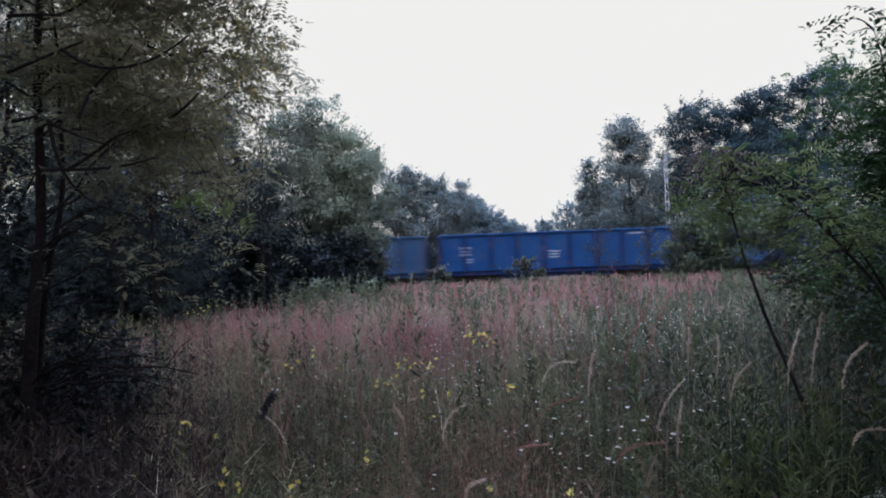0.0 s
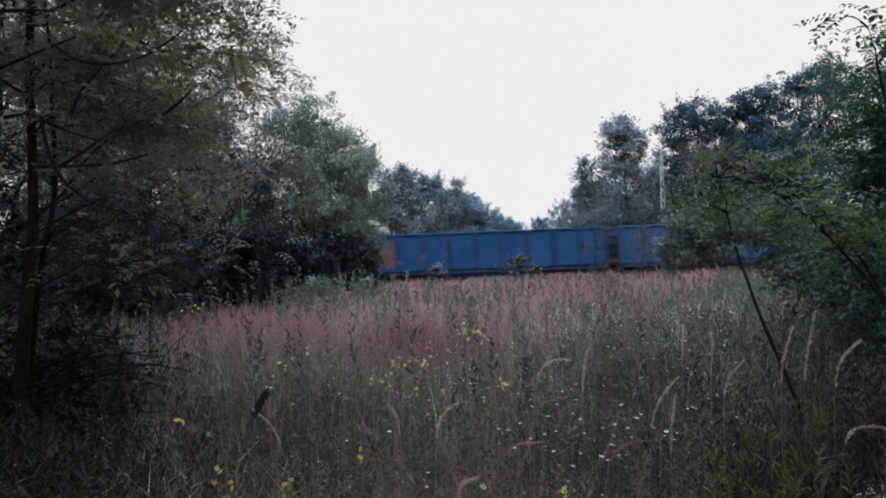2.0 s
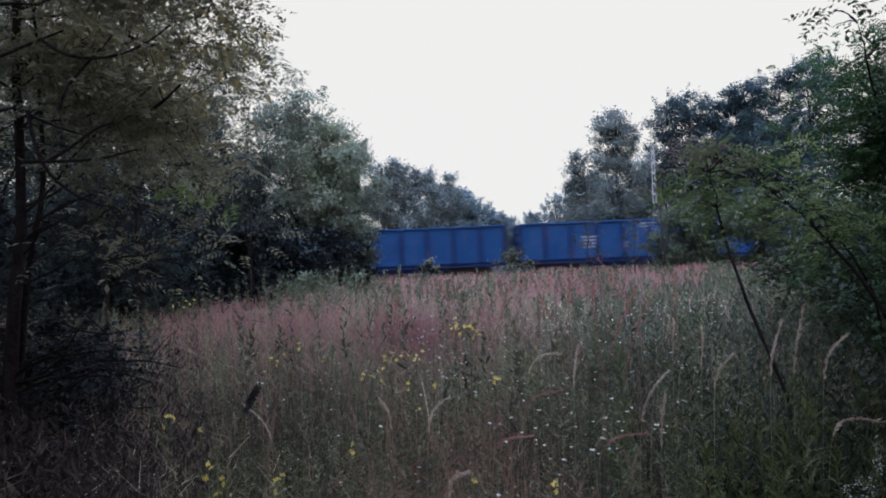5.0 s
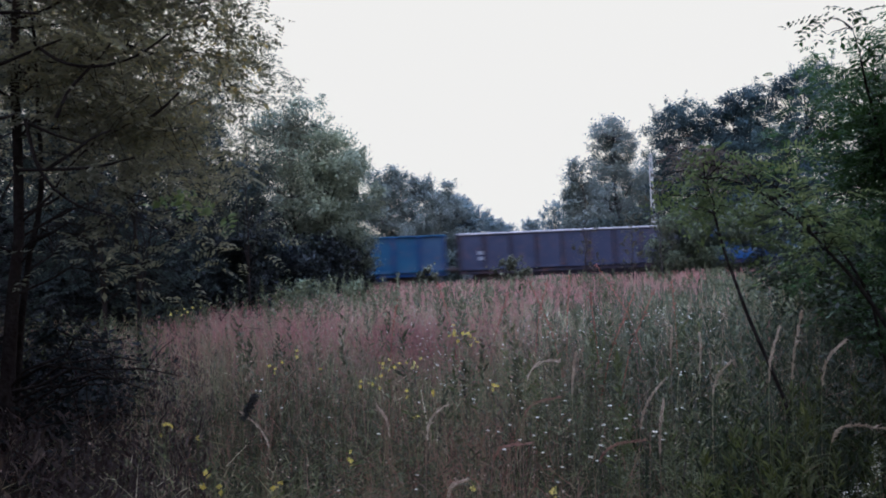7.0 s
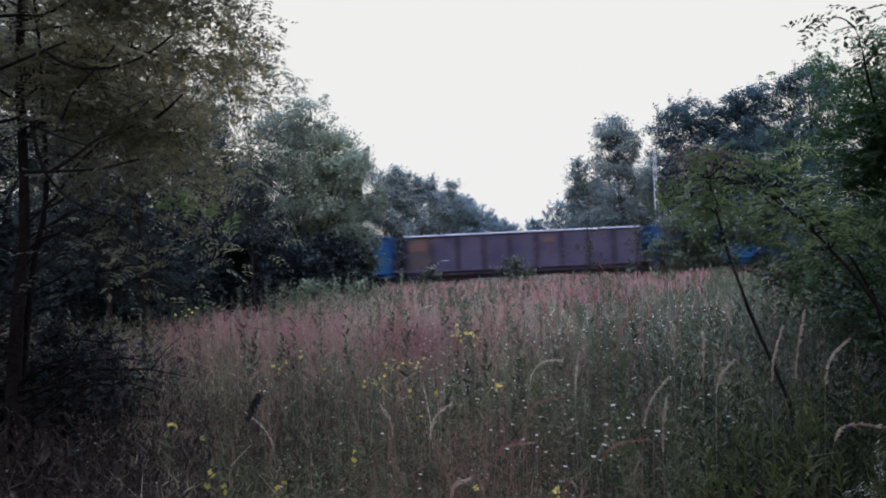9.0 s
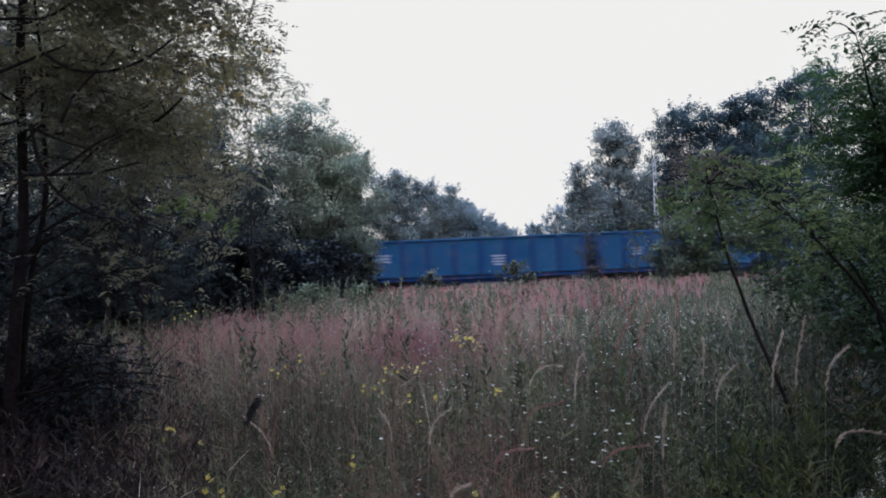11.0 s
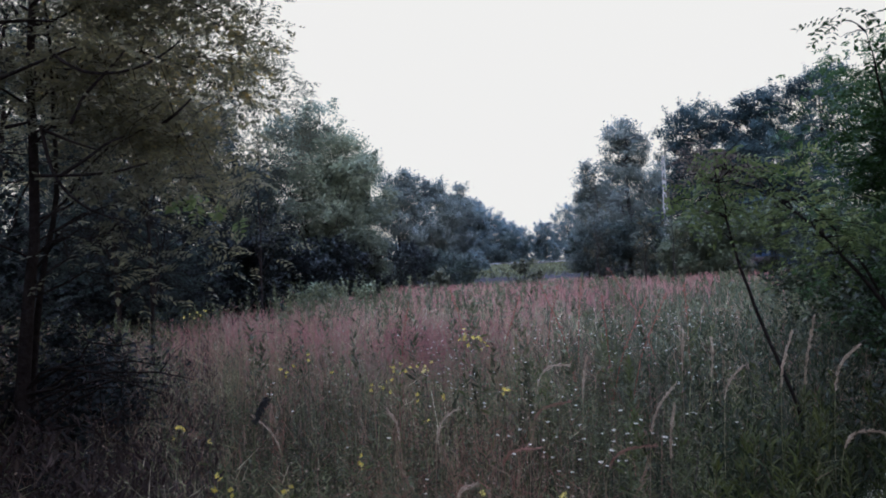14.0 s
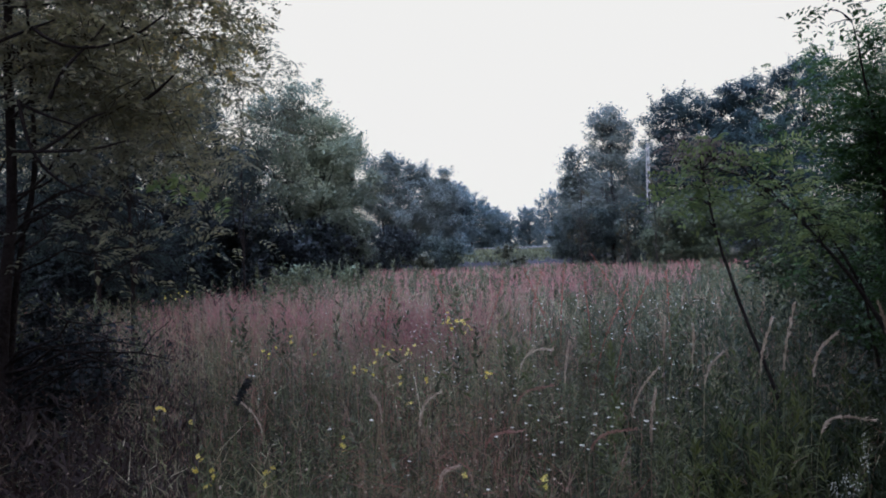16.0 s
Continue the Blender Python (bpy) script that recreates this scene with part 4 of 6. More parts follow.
    tagged(new("dry_stalks", raw_mesh("dry_stalks", V, F, GRASS_DRY)), "pale dry grass stalks among the green", "grass", "", "stuff")
    # pale stalks that lie bent through the near growth
    P = scatter(rng, 420, 2.6, 9, 34, 1.0)
    V, F = blade_mesh(rng, P, rng.uniform(0.55, 0.85, len(P)), 0.0022 + 0.0002 * np.linalg.norm(P[:, :2], axis=1), 0.8)
    tagged(new("bent_stalks", raw_mesh("bent_stalks", V, F, GRASS_DRY)), "pale bent stalks lying across the grass", "grass", "", "stuff")
    # leafy weeds
    P = np.concatenate([scatter(rng, 4800, 2.6, 16, 41, 1.0), scatter(rng, 1200, 3.0, 11, 17, 1.0, -2)])
    P = P[rng.uniform(0, 1, len(P)) < (0.15 + 0.95 * patchiness(P[:, 0] * 1.1 + 1, P[:, 1], 2.3)) * np.where(np.abs(P[:, 0]) > 0.36 * P[:, 1], 0.35, 1)]
    n = len(P)
    h = rng.uniform(0.3, 0.9, n)
    a, ln = rng.uniform(0, 6.28, n), np.abs(rng.normal(0, 0.12, n)) * h
    tip = P + np.stack([np.cos(a) * ln, np.sin(a) * ln, h], 1)
    k = 20
    f = np.linspace(0.15, 1, k)[None, :, None]
    C = P[:, None] * (1 - f) + tip[:, None] * f
    b = rng.uniform(0, 6.28, (n, k))
    dirs = np.stack([np.cos(b), np.sin(b), rng.uniform(0.1, 0.9, (n, k))], -1)
    V1, F1 = leaf_quads(rng, C.reshape(-1, 3), 0.066 - 0.032 * np.tile(f.ravel(), n)[:, None], 0.22, 0, dirs.reshape(-1, 3))
    F1 = np.concatenate([F1[:, [0, 1, 2]], F1[:, [0, 2, 3]]])
    V2, F2 = blade_mesh(rng, P, h, 0.003, 0.1)
    tagged(new("leafy_weeds", raw_mesh("leafy_weeds", np.concatenate([V1, V2]), np.concatenate([F1, F2 + len(V1)]), WEED)), "leafy green weeds standing in the grass", "weeds", "", "stuff")
    # tall bushy weeds in loose stands farther out
    P = scatter(rng, 2500, 5, 33, 38, 0.9)
    P = P[patchiness(P[:, 0] + 7, P[:, 1], 0.7) > 0.45]
    xs, ys = rng.uniform(-4.6, -1.0, 90), rng.uniform(14, 21, 90)
    P = np.concatenate([P, np.stack([xs, ys, ground_z(xs, ys)], 1)])
    n, k = len(P), 34
    d = np.linalg.norm(P[:, :2], axis=1)
    h = rng.uniform(0.55, 1.05, n) * (1 - 0.25 * np.clip((d - 12) / 18, 0, 1))
    h[-90:] = rng.uniform(0.8, 1.25, 90)
    f = np.linspace(0.25, 1, k)[None, :, None]
    tip = P + np.stack([rng.normal(0, 0.06, n), rng.normal(0, 0.06, n), h], 1)
    C = P[:, None] * (1 - f) + tip[:, None] * f + rng.normal(0, 0.03, (n, k, 3)) * (1.2 - f)
    b = rng.uniform(0, 6.28, (n, k))
    dirs = np.stack([np.cos(b), np.sin(b), rng.uniform(0.5, 1.6, (n, k))], -1)
    V1, F1 = leaf_quads(rng, C.reshape(-1, 3), 0.075 + 0.0012 * np.repeat(d, k)[:, None], 0.3, 0, dirs.reshape(-1, 3))
    tagged(new("bushy_weeds", raw_mesh("bushy_weeds", V1, F1, FORB_OLIVE)), "tall bushy olive weeds in loose stands", "weeds", "", "stuff")
    # weeds darkened for shade: withered beneath the locusts, leafy under the saplings
    for name, label, m, side, ratio, lots in (("withered_weeds", "withered weeds beneath the locusts, coloured dark for shade", WITHERED_SHADE, -28, -0.4, 1000), ("thicket_weeds", "green leafy weeds darkened for shade under the young locusts", BRAMBLE, 28, 0.36, 750)):
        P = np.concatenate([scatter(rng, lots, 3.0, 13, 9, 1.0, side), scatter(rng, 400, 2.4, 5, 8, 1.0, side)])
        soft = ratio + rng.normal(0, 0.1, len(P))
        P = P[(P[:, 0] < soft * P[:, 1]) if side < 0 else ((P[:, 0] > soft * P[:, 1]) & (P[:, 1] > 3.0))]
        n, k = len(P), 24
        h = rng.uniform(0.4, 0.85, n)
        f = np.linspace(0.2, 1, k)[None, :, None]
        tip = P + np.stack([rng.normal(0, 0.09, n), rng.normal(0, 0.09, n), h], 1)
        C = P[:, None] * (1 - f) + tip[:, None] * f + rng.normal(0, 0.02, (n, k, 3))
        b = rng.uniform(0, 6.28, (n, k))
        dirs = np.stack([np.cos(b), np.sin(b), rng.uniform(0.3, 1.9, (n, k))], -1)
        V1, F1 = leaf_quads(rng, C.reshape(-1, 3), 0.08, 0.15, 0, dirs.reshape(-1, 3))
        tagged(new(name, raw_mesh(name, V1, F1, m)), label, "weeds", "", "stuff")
    # brown bare stems that lean through the grass
    P = scatter(rng, 700, 3, 24, 38, 1.0)
    d = np.linalg.norm(P[:, :2], axis=1)
    V, F = blade_mesh(rng, P, rng.uniform(0.6, 1.15, len(P)), 0.0022 + 0.0003 * d, 0.35)
    tagged(new("brown_stems", raw_mesh("brown_stems", V, F, TWIG)), "dark brown leaning weed stems", "weeds", "", "stuff")
    # fine branching weeds with pale heads
    P = scatter(rng, 2300, 2.0, 15, 39, 1.0)
    P = P[rng.uniform(0, 1, len(P)) < np.where(P[:, 0] > 0.2 * P[:, 1], 0.5, 1)]
    n, k = len(P), 11
    h = rng.uniform(0.45, 0.85, n)
    top = P + np.stack([rng.normal(0, 0.08, n), rng.normal(0, 0.08, n), h], 1)
    V0, F0 = blade_mesh(rng, P, h, 0.002, 0.12)
    f = rng.uniform(0.45, 1.0, (n, k, 1))
    A = (P[:, None] * (1 - f) + top[:, None] * f).reshape(-1, 3)
    D = unit(rng.normal(0, 1, (n * k, 3)) * [1, 1, 0.3] + [0, 0, 0.9]) * rng.uniform(0.06, 0.2, (n * k, 1))
    S = unit(np.cross(D, rng.normal(0, 1, (n * k, 3)))) * 0.0018
    V1 = np.stack([A - S, A + S, A + D], 1).reshape(-1, 3)
    F1 = np.arange(3 * n * k).reshape(-1, 3)
    tagged(new("branching_weeds", raw_mesh("branching_weeds", np.concatenate([V0, V1]), np.concatenate([F0, F1 + len(V0)]), GRASS)), "fine branching dry weeds in the meadow", "weeds", "", "stuff")
    E = (A + D)[rng.uniform(0, 1, n * k) < 0.35]
    V2, F2 = leaf_quads(rng, E, 0.012, 0.7)
    tagged(new("pale_seed_heads", raw_mesh("pale_seed_heads", V2, F2, PLUME)), "pale seed heads on fine weeds", "weeds", "", "stuff")
    # small white daisy heads
    P = scatter(rng, 1900, 2.7, 9.0, 20, 0.8, 3)
    P = P[rng.uniform(0, 1, len(P)) < patchiness(P[:, 0] * 1.7, P[:, 1], 1.6) ** 2 * np.where(P[:, 0] < -0.06 * P[:, 1], 0.12, 1)]
    P[:, 2] += rng.uniform(0.62, 0.95, len(P))
    n, k = len(P), 6
    b = np.tile(np.arange(k) * 2 * np.pi / k, (n, 1))
    dirs = np.stack([np.cos(b), np.sin(b), np.full((n, k), 0.35)], -1).reshape(-1, 3)
    V, F = leaf_quads(rng, np.repeat(P, k, 0), 0.0105, 0.9, 0, dirs)
    tagged(new("white_daisies", raw_mesh("white_daisies", V, F, PETAL_WHITE)), "tiny white daisy heads scattered in the grass", "flowers", "", "stuff")


meadow()


def primrose(x, y, h, heads, seed, spread=0.1):
    """Yellow evening primrose: a leafy stem with open four-petalled heads on top."""
    rng = np.random.default_rng(seed)
    th = thing("evening_primrose", pose(x, y, float(ground_z(x, y))), "yellow evening primrose on a leafy green stem", "flower", "evening primroses in the meadow")
    ends, paths = [], []
    for k in range(heads * 2):
        e = np.array([rng.normal(0, spread * 0.55), rng.normal(0, spread * 0.55), h + rng.uniform(-0.06, 0.03)])
        b = bent(rng, (0, 0, 0 if k == 0 else h * rng.uniform(0.55, 0.75)), e, 0.03, 6)
        b[:, :2] = np.array([0, 0]) + (b[:, :2]) * np.linspace(0, 1, 6)[:, None] ** 1.5
        paths.append((b, np.linspace(0.0022 if k == 0 else 0.0014, 0.001, 6)))
        ends.append(b[-1])
    for path in paths:
        V, F = tubes([path], 5)
        link_part("stem", raw_mesh("stem", V, F, WEED, True), th)
    C = np.concatenate([b[rng.integers(1, 6, 3 if k else 8)] for k, (b, _) in enumerate(paths)])
    dirs = unit(rng.normal(0, 1, C.shape) * [1, 1, 0.4] + [0, 0, 0.4])
    V, F = leaf_quads(rng, C, 0.06, 0.22, 0, dirs)
    link_part("leaves", raw_mesh("leaves", V, F, WEED_BRIGHT), th)
    for e in ends:
        n = unit(rng.normal(0, 0.5, 3) + [0, -0.5, 0.6])
        u = unit(np.cross(n, [0.3, 0.2, 1.0]))
        w = np.cross(n, u)
        vs, fs = [e + n * 0.002], []
        for p in range(4):
            a = p * math.pi / 2 + rng.uniform(-0.1, 0.1)
            for da, r, up in ((-0.62, 0.009, 0.006), (-0.3, 0.0125, 0.007), (0.0, 0.011, 0.006), (0.3, 0.0125, 0.007), (0.62, 0.009, 0.006)):
                vs.append(e + (u * math.cos(a + da) + w * math.sin(a + da)) * r * rng.uniform(0.8, 1.3) + n * up)
            i = 1 + p * 5
            fs += [(0, i + j, i + j + 1) for j in range(4)]
        link_part("blossom", raw_mesh("blossom", vs, fs, PETAL_YELLOW), th, "four-petalled yellow blossom")


def plume(points, seed, fat=0.007, tone=PLUME):
    """A reed grass stalk that ends in a drooping straw-coloured plume."""
    rng = np.random.default_rng(seed)
    pts = np.array(points, float)
    base = pts[0].copy()
    th = thing("reed_grass", pose(*base), "straw-coloured drooping plume of reed grass" if tone is PLUME else "rust-red drooping plume of reed grass", "grass", "reed grass plumes")
    pts -= base
    t, q = np.linspace(0, 1, len(pts)), np.linspace(0, 1, 18)
    line = np.stack([np.interp(q, t, pts[:, k]) for k in range(3)], 1)
    for _ in range(9):
        line[1:-1] = (line[:-2] + line[1:-1] * 2 + line[2:]) / 4
    V, F = tubes([(line, np.linspace(0.0016, 0.001, 18))], 4)
    link_part("stalk", raw_mesh("stalk", V, F, GRASS, True), th)
    n = 230
    f = rng.uniform(0.48, 1.0, n)
    C = np.stack([np.interp(f, q, line[:, k]) for k in range(3)], 1)
    tang = unit(np.stack([np.interp(np.minimum(f + 0.05, 1.02), q, line[:, k]) for k in range(3)], 1) - C + [0, 0, 1e-4])
    C += rng.normal(0, fat * 0.3, (n, 3)) * np.sin((f[:, None] - 0.42) / 0.6 * np.pi)
    V, F = leaf_quads(rng, C, 0.024, 0.18, 0, tang + rng.normal(0, 0.22, (n, 3)))
    link_part("plume", raw_mesh("plume", V, F, tone), th)


# yellow flowers: place, height, heads
primrose(0.16, 4.20, 1.17, 5, 400, 0.07)
primrose(0.07, 4.40, 1.21, 3, 401, 0.04)
primrose(-0.38, 4.80, 0.95, 4, 402, 0.09)
primrose(-0.23, 4.80, 0.95, 3, 403, 0.07)
primrose(-0.50, 4.60, 0.88, 4, 404, 0.08)
primrose(-1.51, 3.70, 0.75, 3, 405, 0.035)
primrose(-1.31, 3.60, 0.69, 1, 406, 0.02)
primrose(-1.06, 3.00, 0.67, 2, 407, 0.03)
primrose(-1.00, 3.00, 0.62, 2, 408, 0.03)
primrose(-0.75, 3.00, 0.64, 3, 409, 0.03)
primrose(-0.51, 3.70, 0.61, 2, 410, 0.03)
primrose(-0.23, 4.40, 0.80, 1, 411, 0.02)
primrose(-0.16, 4.20, 0.75, 1, 412, 0.02)
primrose(0.42, 2.90, 0.67, 2, 413, 0.03)
primrose(-1.17, 4.80, 0.97, 2, 414, 0.05)
primrose(-1.06, 5.00, 1.02, 1, 415, 0.02)
primrose(0.31, 4.40, 0.83, 2, 416, 0.05)
primrose(-0.08, 4.30, 0.82, 1, 417, 0.03)
primrose(-3.15, 8.50, 1.13, 5, 418, 0.25)
primrose(-0.88, 5.00, 0.93, 1, 419, 0.02)
primrose(0.10, 2.80, 0.66, 1, 420, 0.02)
plume([(1.59, 3.40, 0.00), (1.61, 3.40, 0.67), (1.61, 3.40, 0.96), (1.64, 3.40, 1.06), (1.68, 3.40, 1.17)], 450)
plume([(1.77, 3.50, 0.00), (1.78, 3.50, 0.66), (1.78, 3.50, 0.94), (1.81, 3.50, 1.07), (1.85, 3.50, 1.24)], 451)
plume([(1.79, 3.30, 0.00), (1.81, 3.30, 0.66), (1.82, 3.30, 0.95), (1.86, 3.30, 1.05), (1.95, 3.30, 1.11)], 452)
plume([(1.33, 4.00, 0.00), (1.33, 4.00, 0.67), (1.33, 4.00, 0.96), (1.34, 4.00, 1.04), (1.35, 4.00, 1.13)], 453)
plume([(0.90, 3.30, 0.00), (0.92, 3.30, 0.54), (0.93, 3.30, 0.77), (0.98, 3.30, 0.88), (1.06, 3.30, 0.96)], 454)
plume([(0.40, 3.80, 0.00), (0.43, 3.80, 0.67), (0.45, 3.80, 0.95), (0.54, 3.80, 1.01), (0.64, 3.80, 1.00)], 455)
plume([(-0.12, 3.40, 0.00), (-0.11, 3.40, 0.52), (-0.10, 3.40, 0.74), (-0.07, 3.40, 0.83), (0.01, 3.40, 0.87)], 456)
plume([(-0.27, 3.40, 0.00), (-0.27, 3.40, 0.54), (-0.28, 3.40, 0.77), (-0.29, 3.40, 0.82), (-0.33, 3.40, 0.87)], 457)
plume([(0.32, 3.30, 0.00), (0.35, 3.30, 0.60), (0.36, 3.30, 0.86), (0.45, 3.30, 0.89), (0.54, 3.30, 0.90)], 458, tone=PLUME_RUST)
plume([(0.60, 3.00, 0.00), (0.63, 3.00, 0.50), (0.65, 3.00, 0.71), (0.74, 3.00, 0.76), (0.86, 3.00, 0.76)], 459, tone=PLUME_RUST)
plume([(0.15, 3.00, 0.00), (0.18, 3.00, 0.53), (0.19, 3.00, 0.75), (0.26, 3.00, 0.77), (0.36, 3.00, 0.77)], 460, tone=PLUME_RUST)
plume([(1.51, 2.80, 0.00), (1.55, 2.80, 0.58), (1.56, 2.80, 0.83), (1.65, 2.80, 0.85), (1.79, 2.80, 0.82)], 461)
plume([(0.70, 3.80, 0.00), (0.70, 3.80, 0.60), (0.71, 3.80, 0.85), (0.72, 3.80, 0.95), (0.74, 3.80, 1.03)], 462)
plume([(1.35, 3.50, 0.00), (1.36, 3.50, 0.62), (1.37, 3.50, 0.89), (1.41, 3.50, 0.95), (1.47, 3.50, 1.00)], 463)
plume([(0.95, 3.10, 0.00), (0.96, 3.10, 0.49), (0.96, 3.10, 0.70), (0.97, 3.10, 0.80), (0.99, 3.10, 0.90)], 464)
plume([(-0.02, 2.70, 0.00), (-0.01, 2.70, 0.47), (-0.01, 2.70, 0.67), (0.01, 2.70, 0.71), (0.06, 2.70, 0.72)], 465)
plume([(2.17, 3.20, 0.00), (2.15, 3.20, 0.73), (2.15, 3.20, 1.05), (2.12, 3.20, 1.18), (2.09, 3.20, 1.26)], 466)
plume([(1.48, 4.00, 0.00), (1.49, 4.00, 0.64), (1.50, 4.00, 0.92), (1.52, 4.00, 1.01), (1.51, 4.00, 1.08)], 467)


# ---- wagons ----
PAINTS = {
    "deep": wagon_paint("deep_blue_paint", (0.00675, 0.0299, 0.102), (0.0135, 0.0429, 0.12), amount=0.18),
    "steel": wagon_paint("grey_blue_paint", (0.0165, 0.037, 0.085), (0.032, 0.056, 0.1), amount=0.3),
    "teal": wagon_paint("teal_blue_paint", (0.006, 0.0345, 0.086), (0.0142, 0.05, 0.102), amount=0.3),
    "sky": wagon_paint("bright_blue_paint", (0.00675, 0.0351, 0.0888), (0.0149, 0.052, 0.102), amount=0.27),
    "lilac": wagon_paint("faded_grey_paint", (0.0215, 0.0255, 0.0535), (0.036, 0.04, 0.074), amount=0.27),
    "maroon": wagon_paint("faded_brown_paint", (0.034, 0.028, 0.05), (0.055, 0.046, 0.07), amount=0.3),
    "primer": wagon_paint("brown_primer", (0.0405, 0.0312, 0.0324), (0.0567, 0.0442, 0.0432), amount=0.3),
    "orange": wagon_paint("orange_primer", (0.075, 0.042, 0.034), (0.088, 0.052, 0.042), amount=0.24),
    "pale": wagon_paint("pale_panel_paint", (0.0459, 0.0468, 0.072), (0.0621, 0.0624, 0.09), amount=0.18),
}
# posts and frame: the same colours, darkened for post shadows and dirt, with rust
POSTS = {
    "deep": wagon_paint("shadow_rust_deep_blue_post", (0.0036, 0.0108, 0.0553), (0.0072, 0.0162, 0.0595), amount=0.5),
    "steel": wagon_paint("shadow_rust_grey_blue_post", (0.0126, 0.0225, 0.0553), (0.0225, 0.036, 0.068), amount=0.7),
    "teal": wagon_paint("shadow_rust_teal_post", (0.0054, 0.0198, 0.051), (0.0108, 0.027, 0.0595), amount=0.7),
    "sky": wagon_paint("shadow_rust_blue_post", (0.0045, 0.0198, 0.0765), (0.009, 0.027, 0.085), amount=0.6),
    "lilac": wagon_paint("shadow_rust_grey_post", (0.0135, 0.0126, 0.0255), (0.0234, 0.0216, 0.034), amount=0.7),
    "maroon": wagon_paint("shadow_rust_brown_post", (0.0126, 0.0099, 0.017), (0.0216, 0.0171, 0.0255), amount=0.8),
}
WHEELSETS = []
BAYS, BODY_L, WALL_Y = 9, 13.3, 1.4
Z_FLOOR, Z_TOP = 0.98, 3.08
SHARED = {}


def shared_box(key, dims, material, bevel=0.01):
    """A bevelled box mesh that alike pieces share, one for each material."""
    k = (key, material.name)
    if k not in SHARED:
        bm = bmesh.new()
        box(bm, *dims, bevel)
        me = bpy.data.meshes.new(key)
        bm.to_mesh(me)
        bm.free()
        me.materials.append(material)
        SHARED[k] = me
    return SHARED[k]


def bogie_mesh():
    bm = bmesh.new()
    for s in (-1, 1):
        for x0, x1, z0, z1 in ((-1.25, 1.25, 0.52, 0.72), (-1.15, -0.65, 0.3, 0.6), (0.65, 1.15, 0.3, 0.6), (-0.35, 0.35, 0.34, 0.85)):
            box(bm, x0, x1, s * 1.0 - 0.08, s * 1.0 + 0.08, z0, z1, 0.02)
    box(bm, -0.25, 0.25, -0.95, 0.95, 0.55, 0.8, 0.02)
    me = bpy.data.meshes.new("bogie_frame")
    bm.to_mesh(me)
    bm.free()
    me.materials.append(STEEL)
    return me


def wheelset_mesh():
    bm = bmesh.new()
    rod(bm, (0, -0.95, 0), (0, 0.95, 0), 0.075)
    for s in (-1, 1):
        rod(bm, (0, s * 0.68, 0), (0, s * 0.72, 0), 0.49, None, 24)
        rod(bm, (0, s * 0.70, 0), (0, s * 0.82, 0), 0.46, None, 24)
        for k in range(3):
            a = k * 2.094
            rod(bm, (0.26 * math.cos(a), s * 0.81, 0.26 * math.sin(a)), (0.26 * math.cos(a), s * 0.835, 0.26 * math.sin(a)), 0.07, None, 8)
    me = bpy.data.meshes.new("wheelset")
    bm.to_mesh(me)
    bm.free()
    me.materials.append(STEEL)
    return me


BOGIE_ME, WHEEL_ME = bogie_mesh(), wheelset_mesh()


